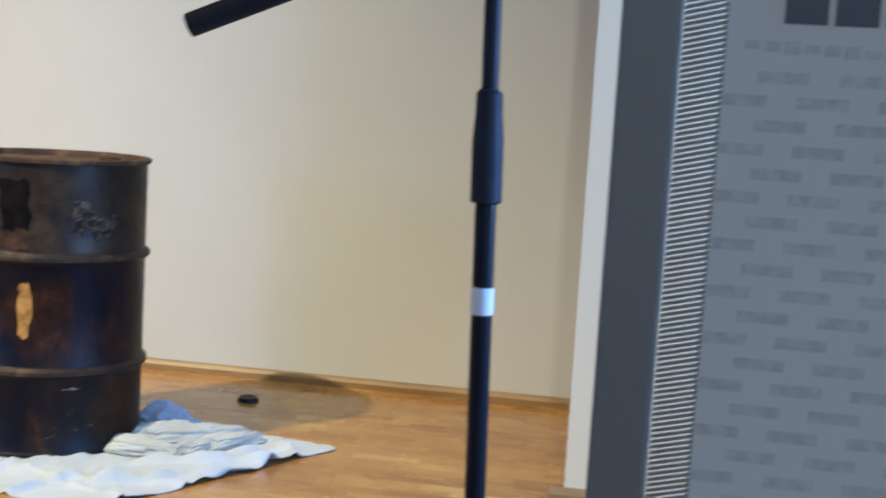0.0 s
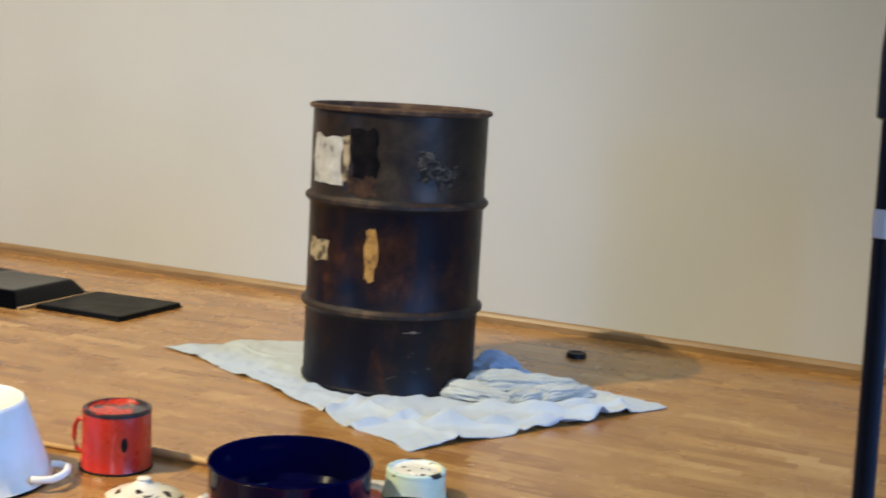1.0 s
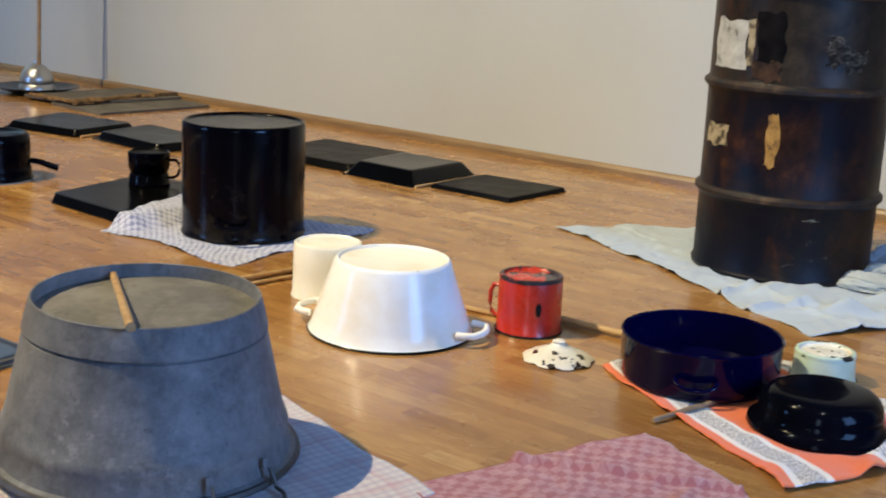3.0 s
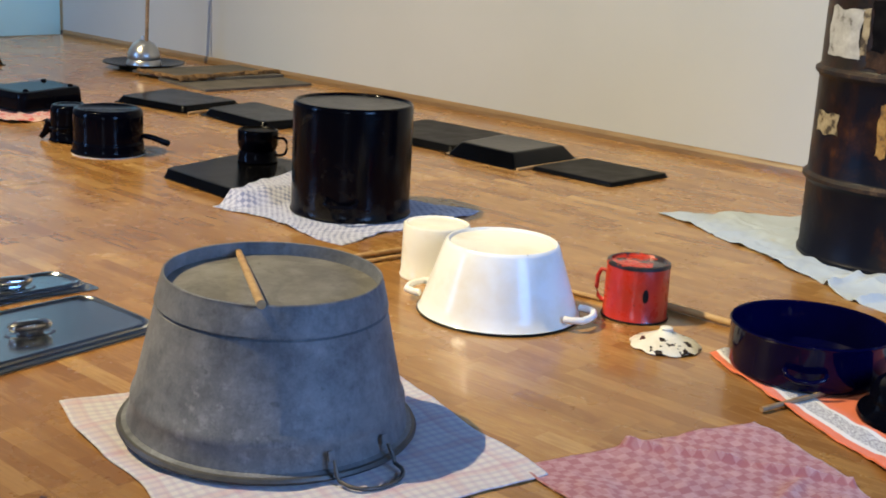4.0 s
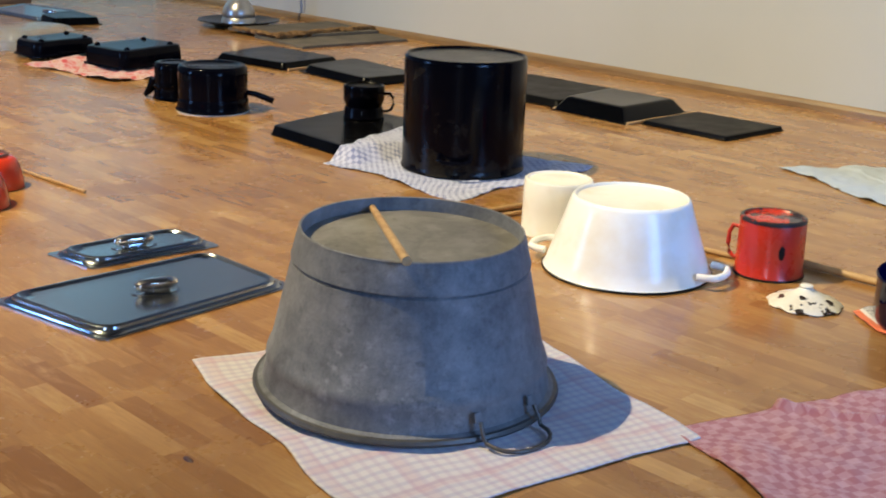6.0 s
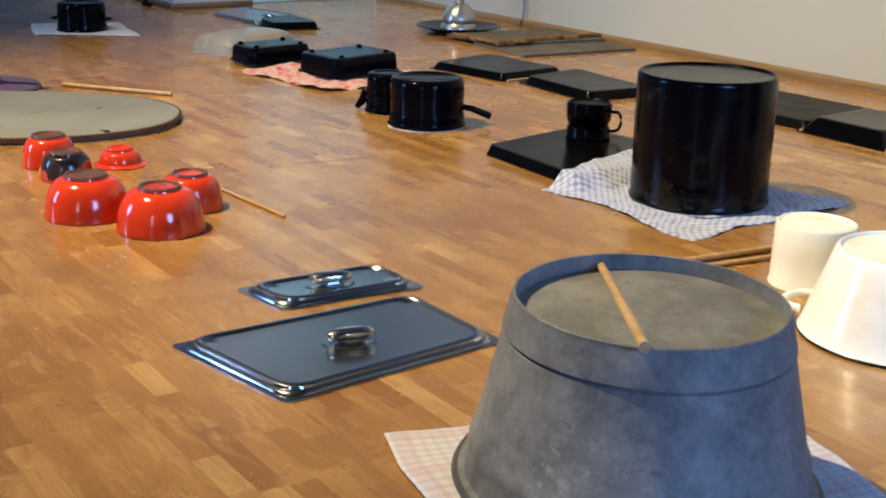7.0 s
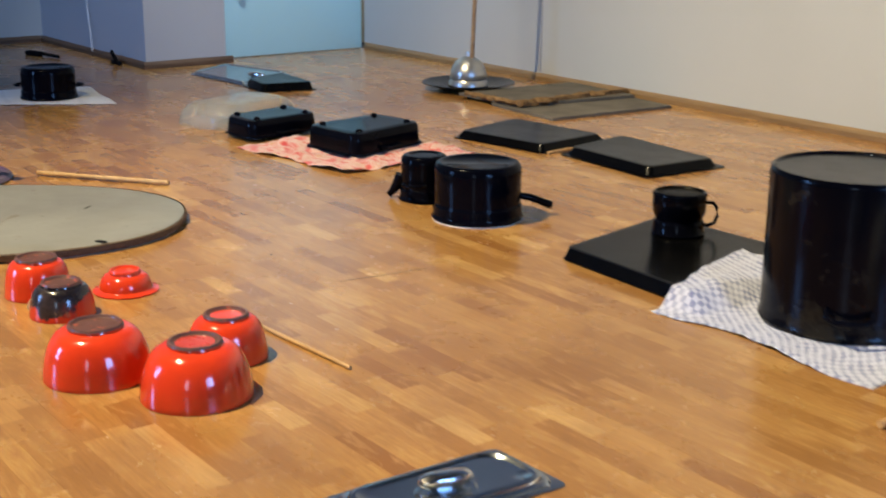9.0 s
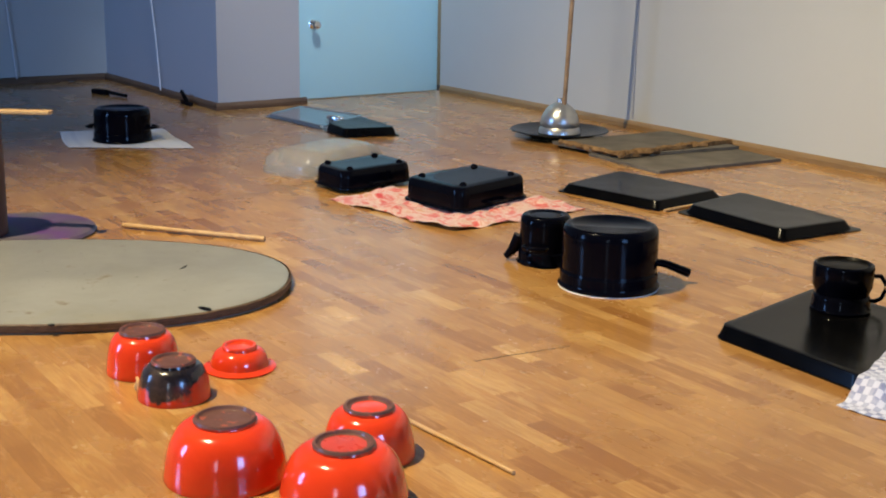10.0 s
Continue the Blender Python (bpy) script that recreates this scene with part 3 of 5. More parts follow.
skirting((-8.0, NORTH), (0.143, NORTH), (0, -1))
skirting((0.10, 4.0), (0.50, 4.0), (0, -1))
skirting((WEST, 3.56), (-7.88, 3.56), (0, -1), material="skirting_dark")
skirting((-7.88, 3.54), (-7.88, 4.10), (1, 0), material="skirting_dark")
skirting((WEST, SOUTH), (WEST, 3.54), (1, 0), material="skirting_dark")

# joint in the long wall: a thin cable conduit
seam = part("wall_joint", box(0.010, 0.008, TOP - 0.06, 0.002), Mat("grey_strip", 0.6).colour((0.36, 0.37, 0.38)).m, at=pose(-6.303, NORTH - 0.003, TOP / 2 + 0.02))
tagged(seam, "thin grey vertical cover strip on the wall", "trim", kind="structure")

door = thing("door_1", (-8.06, 4.58, 0), "closed pale blue painted door with a round steel knob", "door", kind="structure")
leaf = part("door_leaf", box(0.045, 1.0, 2.05, 0.004, (0, 0.03, 1.03)), M["door"], door)
part("door_frame", box(0.05, 0.03, 2.06, 0.003, (0.01, -0.495, 1.03)), M["door_edge"], door, "dark green door edge strip")
part("door_knob", moved(lathe([(0, 0), (0.024, 0), (0.026, 0.006), (0.010, 0.012), (0.010, 0.03), (0.024, 0.04), (0.028, 0.052), (0.020, 0.064), (0, 0.068)], 24), pose(0.02, -0.344, 0.43, 0, 90, 0)), M["chrome"], leaf, "round steel knob")


def enclosed(quad, h, inset, radius, flange=0.012, lip=0.004, top_in=0.004):
    """An upturned tray, rim and pan: a thin flange, sloped sides, a rounded edge and a flat bottom on top."""
    o = lambda i, r: rounded(quad, i, max(0.004, r))
    loops = ([(o(0, radius), 0.0), (o(0, radius), lip), (o(flange, radius), lip + 0.001), (o(flange + inset * 0.75, radius), h - 0.008),
                    (o(flange + inset * 0.92, radius), h - 0.002), (o(flange + inset + top_in, radius), h), (o(flange + inset + 0.02, radius), h - 0.0015)])
    return stacked(loops[:3], cap=False), stacked(loops[2:], base=False)


def tray(quad, h, inset, material, label, radius=0.03, z=0.0, name="baking_tray", group="upturned trays", flange=0.012):
    (cx, cy), q = local(quad)
    ob = thing(name, (cx, cy, z), label, "tray", group)
    rim, pan = enclosed(q, h, inset, radius, flange)
    part("pan", pan, material, ob)
    part("rim", rim, material, ob)
    return ob


# ---- the drum and its sheet ----
def oil_drum(x, y, z):
    R, H = 0.272, 0.862
    ob = thing("oil_drum", (x, y, z), "rusty dark steel oil drum with torn labels on a sheet", "oil drum", rz=18)
    prof = [(0, 0.012), (R - 0.012, 0.012), (R - 0.004, 0.0), (R + 0.004, 0.0), (R + 0.006, 0.012), (R, 0.022)]
    def hoop(c):
        return [(R, c - 0.022), (R + 0.004, c - 0.014), (R + 0.013, c - 0.005), (R + 0.013, c + 0.005), (R + 0.004, c + 0.014), (R, c + 0.022)]
    prof += [(R, 0.10)] + hoop(0.247) + [(R, 0.40)] + hoop(0.575) + [(R, 0.70), (R, H - 0.016)]
    part("body", lathe(prof, 96), M["drum"], ob)
    for c in (0.247, 0.575):
        part("hoop", lathe([(R + 0.004, c - 0.013), (R + 0.0145, c - 0.004), (R + 0.0145, c + 0.006), (R + 0.003, c + 0.016)], 96), M["hoop"], ob, "rusty pressed hoop")
    part("rim", lathe([(R, H - 0.018), (R + 0.010, H - 0.014), (R + 0.012, H - 0.004), (R + 0.006, H), (R - 0.006, H), (R - 0.010, H - 0.006), (R - 0.010, H - 0.02)], 96), M["rust"], ob, "rusted rolled rim")
    top = part("lid", lathe([(R - 0.008, H - 0.018), (R - 0.03, H - 0.02), (0.10, H - 0.017), (0, H - 0.017)], 64), M["rust"], ob, "rusted recessed lid")
    for a, r in ((40, 0.19), (215, 0.2)):
        part("bung", moved(lathe([(0.034, 0), (0.034, 0.010), (0.028, 0.014), (0, 0.014)], 20), pose(r * math.cos(radians(a)), r * math.sin(radians(a)), H - 0.019)), M["rust"], top)
    def patch(name, a0, a1, z0, z1, material, label, seed, ragged=0.012):
        bm = bmesh.new()
        na, nz = 18, 14
        rows = []
        for j in range(nz + 1):
            row = []
            for i in range(na + 1):
                u, v = i / na, j / nz
                e = ragged * (noise.noise((u * 2.7 + seed, v * 2.7, 2.0)) + 0.35 * noise.noise((u * 8, v * 8 + seed, 3.0)))
                edge = 1.0 if min(u, 1 - u, v, 1 - v) < 0.01 else 0.3
                a = radians(a0 + (a1 - a0) * u) + edge * e / R
                zz = z0 + (z1 - z0) * v + edge * ragged * noise.noise((u * 3, v * 3 + seed, 5.0))
                rr = R + 0.0018 + 0.0012 * noise.noise((u * 5, v * 5, seed))
                row.append(bm.verts.new((rr * math.cos(a), rr * math.sin(a), zz)))
            rows.append(row)
        for j in range(nz):
            for i in range(na):
                bm.faces.new((rows[j][i], rows[j][i + 1], rows[j + 1][i + 1], rows[j + 1][i]))
        part(name, bm, material, ob, label)
    return ob, patch


drum, drum_patch = oil_drum(-1.449, 4.088, 0.004)
# patches on the drum face the room; angles are measured in the drum's own turn
drum_patch("paper_label", 209, 240, 0.626, 0.770, M["label"], "torn white paper label", 1.0)
drum_patch("label_border", 240, 245, 0.640, 0.775, M["old_label"], "yellowed torn edge of the label", 9.0, 0.007)
drum_patch("tar_patch", 247, 264, 0.655, 0.800, M["tar"], "black tar patch", 2.0, 0.016)
drum_patch("rust_patch", 245, 264, 0.600, 0.655, M["rust_patch"], "brown rust patch", 2.6, 0.014)
drum_patch("yellow_label", 207, 231, 0.392, 0.456, M["old_label"], "small torn yellowed label", 3.0, 0.009)
drum_patch("yellow_drip", 259, 266, 0.352, 0.508, M["yellow"], "dripped yellow paint mark", 4.0, 0.012)
drum_patch("scuff", 290, 302, 0.655, 0.745, M["scuff"], "scuffed grey paint", 6.0, 0.03)
drum_patch("scuff", 303, 315, 0.635, 0.700, M["scuff"], "scuffed grey paint", 7.0, 0.03)
drum_patch("scratch", 286, 297, 0.200, 0.205, M["old_label"], "light scratch below the hoop", 8.0, 0.006)

SHEET = [(-2.24, 4.0), (-1.035, 3.42), (-0.59, 4.26), (-1.72, 4.56)]
sheet_folds = [(-1.30, 3.78, 62, 0.16, 0.014, 0.012), (-1.10, 3.62, -24, 0.30, 0.010, 0.010), (-0.72, 4.20, -60, 0.12, 0.012, 0.02), (-1.40, 3.66, 75, 0.10, 0.012, 0.022), (-1.24, 3.60, 60, 0.12, 0.010, 0.022), (-0.93, 3.80, 35, 0.28, 0.018, 0.030), (-0.86, 3.98, 20, 0.25, 0.02, 0.035),
               (-1.02, 3.72, 10, 0.2, 0.012, 0.02), (-0.80, 4.12, 35, 0.16, 0.016, 0.025), (-1.86, 4.05, 65, 0.22, 0.012, 0.010), (-2.0, 4.12, -20, 0.2, 0.008, 0.008)]

cloth("dust_sheet", SHEET, M["sheet"], "crumpled white cotton sheet spread under the rusty drum", n=150, seed=3.0, rise=0.028, wobble=0.04, folds=sheet_folds, category="sheet", scale=5.0)


def heap(name, place, size, material, label, seed, category="cloth", turn=0.0, more=()):
    """A crumpled cloth lying in a heap."""
    bm = bmesh.new()
    bmesh.ops.create_icosphere(bm, subdivisions=5, radius=1.0)
    for v in bm.verts:
        p = v.co.copy()
        f = 1 + 0.35 * noise.noise(p * 1.4 + Vector((seed, 0, 0))) + 0.22 * abs(noise.noise(Vector((p.x * 2, p.y * 5, p.z * 2)) + Vector((0, seed, 0))))
        f += 0.16 * abs(noise.noise(Vector((p.x * 3.5 + p.y * 2, p.y * 9, p.z * 4)) + Vector((seed, seed, 0))))
        v.co = Vector((p.x * size[0] * f, p.y * size[1] * f, max(0.0, 0.25 + p.z * f) * size[2]))
    lumps = [bm]
    for dx, dy, k2, a in more:
        b2 = bm.copy()
        lumps.append(moved(b2, pose(dx, dy, 0, 0, 0, a) @ Matrix.Diagonal((k2, k2 * 1.2, k2, 1))))
    return tagged(part(name, joined(*lumps) if more else bm, material, at=pose(*place, 0, 0, turn)), label, category)


heap("blue_rag", (-1.185, 4.36, 0.004), (0.07, 0.05, 0.048), M["rag"], "crumpled light blue rag behind the drum", 4.0, more=[(0.10, -0.04, 0.5, 35)])
heap("crumpled_sheet", (-1.03, 4.12, 0.008), (0.19, 0.055, 0.052), M["grey_sheet"], "bunched greyish white cloth lying beside the drum", 9.0, turn=36, more=[(-0.14, -0.045, 0.66, -35), (0.13, -0.045, 0.6, 20), (0.02, -0.085, 0.55, 35), (0.05, 0.03, 0.55, -15)])

socket = thing("floor_socket", (-1.03, 4.755, 0.0), "small black round cap lying on the floor near the wall", "cap")
part("cap", lathe([(0, 0.012), (0.025, 0.012), (0.032, 0.016), (0.036, 0.010), (0.038, 0.0), (0, 0.0)], 28), M["rim_dark"], socket)

# ---- pots, bowls and cups ----
def stick(a, b, r=0.008, label="plain wooden drumstick lying on the floor", material="stick", r_end=None, name="wooden_stick", knob=0.0):
    a, b = Vector(a), Vector(b)
    mid = (a + b) / 2
    ob = thing(name, mid, label, "stick")
    pts = [a - mid + (b - a) * t for t in (0, 0.01, 0.25, 0.5, 0.75, 0.99, 1)]
    part("shaft", tube(pts, r, 12, r_end=r_end), M[material], ob)
    return ob


def zinc_tub(x, y, z):
    ob = thing("zinc_tub", (x, y, z), "upturned grey galvanised washtub with wire handles, tilted on a tea towel", "washtub")
    ob.matrix_world = Matrix.Translation((x, y, z)) @ Matrix.Rotation(radians(0.9), 4, (-0.755, 0.656, 0)) @ Matrix.Rotation(radians(0.9), 4, (0.656, 0.755, 0))
    R, T, H = 0.271, 0.203, 0.303
    rad = lambda zz: R + (T - R) * zz / H
    prof = [(R - 0.004, 0.002), (R + 0.002, 0.0), (R + 0.009, 0.003), (R + 0.012, 0.008), (R + 0.009, 0.013), (R + 0.003, 0.015), (rad(0.018), 0.018), (rad(0.022), 0.022)]
    prof += [(rad(0.052), 0.052), (rad(0.058) + 0.003, 0.058), (rad(0.068) + 0.0045, 0.068), (rad(0.078) + 0.003, 0.078), (rad(0.084), 0.084)]
    prof += [(rad(0.240), 0.240), (rad(0.2425) - 0.004, 0.2425), (rad(0.245) - 0.004, 0.245), (rad(0.2475) + 0.003, 0.2475), (rad(0.291) + 0.002, 0.291), (T + 0.002, 0.297), (T + 0.002, H - 0.002), (T, H), (T - 0.003, H - 0.001), (T - 0.004, H - 0.028)]
    part("wall", lathe(prof, 96), M["zinc"], ob)
    # the rim's dark colour also draws the shadowed gap between tub and towel
    part("rim", lathe([(R + 0.003, 0.001), (R + 0.011, 0.0025), (R + 0.0145, 0.008), (R + 0.011, 0.0135), (R + 0.004, 0.0145)], 96), M["wire"], ob, "dark rolled wire rim")
    part("bottom", lathe([(T - 0.005, H - 0.026), (T - 0.03, H - 0.030), (0.15, H - 0.024), (0.06, H - 0.026), (0, H - 0.025)], 64), M["zinc_bottom"], ob, "stained recessed bottom")
    for a in (-3, 177):
        d = Vector((math.cos(radians(a)), math.sin(radians(a)), 0))
        s = Vector((-d.y, d.x, 0))
        base = d * (R + 0.004)
        pts = [base + s * 0.062 + Vector((0, 0, 0.040)), base + s * 0.066 + d * 0.012 + Vector((0, 0, 0.018))]
        for q in range(13):
            a2 = math.pi * q / 12
            pts.append(base + s * 0.064 * math.cos(a2) + d * (0.018 + 0.054 * math.sin(a2) ** 0.7) + Vector((0, 0, 0.008 - 0.005 * math.sin(a2))))
        pts += [base - s * 0.066 + d * 0.012 + Vector((0, 0, 0.018)), base - s * 0.062 + Vector((0, 0, 0.040))]
        bail = part("handle", tube(pts, 0.0038, 10), M["wire"], ob, "bent wire handle")
        for e in (1, -1):
            part("lug", moved(box(0.005, 0.014, 0.018, 0.002), Matrix.Translation(d * (R - 0.006) + s * 0.062 * e + Vector((0, 0, 0.045))) @ pose(0, 0, 0, 0, -13, a)), M["zinc"], bail)
    return ob


cloth("tea_towel", [(-2.005, 1.49), (-1.27, 1.33), (-1.15, 1.975), (-1.77, 2.15)], M["towel"], "white tea towel with faint red and blue checks under the washtub", seed=5.0, n=90, rise=0.008, wobble=0.022, category="tea towel")
tub = zinc_tub(-1.638, 1.731, 0.015)
stick(tub.matrix_world @ Vector((-0.207, 0.079, 0.282)), tub.matrix_world @ Vector((0.160, -0.160, 0.3115)), 0.0064, "wooden stick laid across the bottom of the upturned washtub", r_end=0.0085)

cloth("tea_towel", [(-1.205, 1.985), (-1.02, 2.505), (-0.60, 2.30), (-0.80, 1.79)], M["pink"], "pink and white checked tea towel lying flat on the parquet", seed=8.0, n=90, rise=0.018, wobble=0.04, folds=[(-0.98, 2.27, 205, 0.4, 0.008, 0.016), (-0.78, 2.12, 100, 0.25, 0.012, 0.010)], category="tea towel")
cloth("tea_towel", [(-1.31, 2.80), (-0.69, 2.44), (-0.49, 3.0), (-1.10, 3.17)], M["orange"], "orange and grey striped tea towel under dark enamel bowls", seed=11.0, n=80, rise=0.018, wobble=0.04, folds=[(-0.62, 2.72, 100, 0.12, 0.02, 0.02)], category="tea towel")
cloth("tea_towel", [(-3.20, 2.79), (-2.56, 2.77), (-2.63, 3.46), (-3.32, 3.26)], M["check"], "blue and white checked tea towel under the large black pot", seed=14.0, rise=0.020, wobble=0.045, category="tea towel",
      lift=lambda x, y: 0.038 * max(0, min(1, (-3.08 - x) / 0.06)) * (1 if y > 2.86 else max(0, 1 - (2.86 - y) / 0.05)), n=70)
cloth("tea_towel", [(-5.56, 2.91), (-4.91, 2.99), (-4.93, 3.63), (-5.60, 3.52)], M["flowered"], "red flowered tea towel under upturned black roasters", seed=17.0, rise=0.03, wobble=0.045, category="tea towel")
cloth("napkin", [(-7.11, 2.465), (-6.82, 2.94), (-7.39, 3.03), (-7.55, 2.575)], M["napkin"], "white cloth spread under the small black pot", seed=20.0, rise=0.005, category="cloth")


def stock_pot(x, y, z):
    R, H = 0.197, 0.366
    ob = thing("stock_pot", (x, y, z), "tall upturned black enamel stock pot on a checked towel", "pot")
    part("body", lathe([(R - 0.004, 0.0), (R + 0.003, 0.0), (R + 0.005, 0.006), (R + 0.001, 0.012), (R, 0.03), (R, H - 0.014), (R - 0.001, H - 0.006), (R - 0.004, H - 0.001), (R - 0.007, H),
                        (R - 0.011, H - 0.002), (R - 0.014, H - 0.006), (R - 0.05, H - 0.008), (0, H - 0.006)], 96), M["sooty"], ob)
    for a in (-52, 128):
        d = Vector((math.cos(radians(a)), math.sin(radians(a)), 0))
        s = Vector((-d.y, d.x, 0))
        b = d * (R - 0.002) + Vector((0, 0, 0.075))
        part("handle", tube([b + s * 0.05, b + s * 0.05 + d * 0.022 - Vector((0, 0, 0.01)), b + s * 0.03 + d * 0.034 - Vector((0, 0, 0.018)), b - s * 0.03 + d * 0.034 - Vector((0, 0, 0.018)), b - s * 0.05 + d * 0.022 - Vector((0, 0, 0.01)), b - s * 0.05], 0.007, 10), M["black"], ob)
    return ob


stock_pot(-2.878, 3.105, 0.006)


def cup(name, x, y, z, R, T, H, material, label, turn, category="mug", waist=False, edge=None, ring=None, rim=None, handle=True, dent=0.006, grip=1.0, low=0.46, tall=1.0):
    """An upturned cup with its handle; T: the radius of the base, now on top."""
    ob = thing(name, (x, y, z), label, category, rz=turn)
    part("body", lathe([(R - 0.004, 0.0), (R + 0.002, 0.0), (R + 0.003, 0.004), (R, 0.008), *([(R - 0.001, H * 0.25), (R - 0.003, H * 0.31), (R - 0.006, H * 0.35), (R - 0.005, H * 0.40), (T - 0.001, H * 0.54)] if waist else [(R + (T - R) * 0.5, H * 0.5)]), (T, H - 0.008), (T - 0.002, H - 0.002), (T - 0.006, H), (T - 0.010, H - 0.001)], 64), M[material], ob)
    part("base", lathe([(T - 0.009, H), (T - 0.013, H - dent), (T * 0.55, H - dent), (T * 0.5, H - dent + 0.001), (0, H - dent)], 48), M[ring or material], ob)
    if edge:
        part("base_edge", lathe([(T + 0.0008, H - 0.009), (T + 0.0002, H - 0.002), (T - 0.005, H + 0.0008), (T - 0.010, H - 0.0005)], 64), M[edge], ob, "dark worn edge of the base")
    if rim:
        part("rim", lathe([(R + 0.0035, 0.0), (R + 0.0048, 0.003), (R + 0.0035, 0.006), (R + 0.001, 0.003)], 64), M[rim], ob, "dark worn rim")
    if handle:
        c = H * low
        pts = [(R * 0.98, 0, c + H * tall * 0.26), (R + 0.022 * grip, 0, c + H * tall * 0.27), (R + 0.034 * grip, 0, c + H * tall * 0.14), (R + 0.036 * grip, 0, c - H * tall * 0.06), (R + 0.028 * grip, 0, c - H * tall * 0.22), (R + 0.012 * grip, 0, c - H * tall * 0.28), (R * 0.99, 0, c - H * tall * 0.27)]
        part("handle", tube(pts, 0.0055, 10), M[material], ob)
    return ob


cup("enamel_mug", -2.179, 2.775, 0, 0.096, 0.093, 0.151, "cream", "upturned cream white enamel mug beside the white basin", 125, dent=0.004, low=0.20, tall=0.6, grip=0.75)
cup("enamel_mug", -1.607, 2.923, 0, 0.083, 0.081, 0.148, "red_cup", "upturned dull red enamel mug with a dark chip", 196, ring="burnt", rim="rim_dark", edge="worn_edge", grip=0.7)
cup("enamel_mug", -0.897, 3.112, 0.005, 0.073, 0.069, 0.070, "green", "small upturned pale green enamel mug with chipped edge", 60, ring="chipped", rim="rim_dark", edge="green_edge", handle=False)
cup("enamel_mug", -3.575, 3.275, 0.037, 0.074, 0.077, 0.122, "black", "upturned black enamel mug on an upturned tray", 52, ring="dull", waist=True)

chip = part("worn_chip", moved(lathe([(0, 0.0015), (0.5, 0.001), (1, 0)], 20), Matrix.Diagonal((0.008, 0.018, 0.6, 1))), M["rim_dark"], bpy.data.objects["enamel_mug.001"], "dark chip in the enamel")
chip.matrix_basis = pose(0.0832 * math.cos(radians(-236)), 0.0832 * math.sin(radians(-236)), 0.075, 90, 0, -146)


def enamel_basin(x, y):
    ob = thing("enamel_basin", (x, y, 0), "upturned white enamel basin with two loop handles", "basin", rz=-4)
    R, T, H = 0.204, 0.143, 0.188
    part("bowl", lathe([(R - 0.004, 0.002), (R + 0.003, 0.002), (R + 0.004, 0.006), (R - 0.001, 0.010), (R - 0.012, 0.045), (T + 0.018, 0.135), (T + 0.004, H - 0.010), (T, H - 0.002), (T - 0.004, H), (T - 0.008, H - 0.002)], 80), M["white"], ob)
    part("base", lathe([(T - 0.007, H - 0.001), (T - 0.011, H - 0.007), (T - 0.05, H - 0.012), (0, H - 0.013)], 64), M["cream"], ob, "cream recessed base")
    part("rim", lathe([(R + 0.0045, 0.001), (R + 0.0065, 0.004), (R + 0.004, 0.007), (R + 0.001, 0.002)], 80), M["rim_dark"], ob, "dark blue edge")
    for a, size in ((50, 0.009), (78, 0.005), (-20, 0.004)):
        chip = moved(lathe([(0, 0.0016), (0.7, 0.0012), (1, 0)], 16), pose((T - 0.002) * math.cos(radians(a)), (T - 0.002) * math.sin(radians(a)), H - 0.003, 0, 0, a + 90) @ pose(0, 0, 0, -35, 0, 0) @ Matrix.Diagonal((size, size * 0.6, 1.4, 1)))
        part("worn_chip", chip, M["rim_dark"], ob, "dark chip in the enamel")
    for a in (22, 202):
        d = Vector((math.cos(radians(a)), math.sin(radians(a)), 0))
        s = Vector((-d.y, d.x, 0))
        b = d * (R - 0.006) + Vector((0, 0, 0.03))
        part("handle", tube([b + s * 0.058, b + s * 0.058 + d * 0.018, b + s * 0.045 + d * 0.042, b + s * 0.015 + d * 0.052, b - s * 0.015 + d * 0.052, b - s * 0.045 + d * 0.042, b - s * 0.058 + d * 0.018, b - s * 0.058], 0.009, 12), M["white"], ob)
    return ob


enamel_basin(-1.850, 2.664)
lid = thing("pot_cover", (-1.417, 2.777, 0), "small cream enamel lid with chipped scalloped edge and knob", "lid")
scallop = lathe([(0.070, 0.002), (0.083, 0.001), (0.085, 0.004), (0.079, 0.010), (0.058, 0.019), (0.034, 0.030), (0.020, 0.037), (0.015, 0.042), (0.016, 0.047), (0.010, 0.050), (0, 0.051)], 72)
for v in scallop.verts:
    far = max(0.0, math.hypot(v.co.x, v.co.y) - 0.045) / 0.04
    wave = math.cos(9 * math.atan2(v.co.y, v.co.x))
    v.co = Vector((v.co.x * (1 + 0.035 * far * wave), v.co.y * (1 + 0.035 * far * wave), v.co.z + 0.003 * far * max(0.0, -wave)))
part("dish", scallop, M["chipped"], lid)

pan = thing("enamel_pan", (-1.103, 2.888, 0.004), "shallow dark blue enamel pan standing open on a striped towel", "pan", rz=10)
part("bowl", lathe([(0, 0.003), (0.166, 0.003), (0.176, 0.008), (0.181, 0.020), (0.182, 0.104), (0.185, 0.110), (0.182, 0.114), (0.178, 0.111), (0.175, 0.024), (0.164, 0.012), (0, 0.008)], 80), M["blue"], pan)
for a in (-75, 105):
    d = Vector((math.cos(radians(a)), math.sin(radians(a)), 0))
    s = Vector((-d.y, d.x, 0))
    b = d * 0.181 + Vector((0, 0, 0.055))
    part("handle", tube([b + s * 0.045, b + s * 0.04 + d * 0.014 - Vector((0, 0, 0.008)), b + s * 0.02 + d * 0.022 - Vector((0, 0, 0.016)), b - s * 0.02 + d * 0.022 - Vector((0, 0, 0.016)), b - s * 0.04 + d * 0.014 - Vector((0, 0, 0.008)), b - s * 0.045], 0.006, 10), M["blue"], pan)

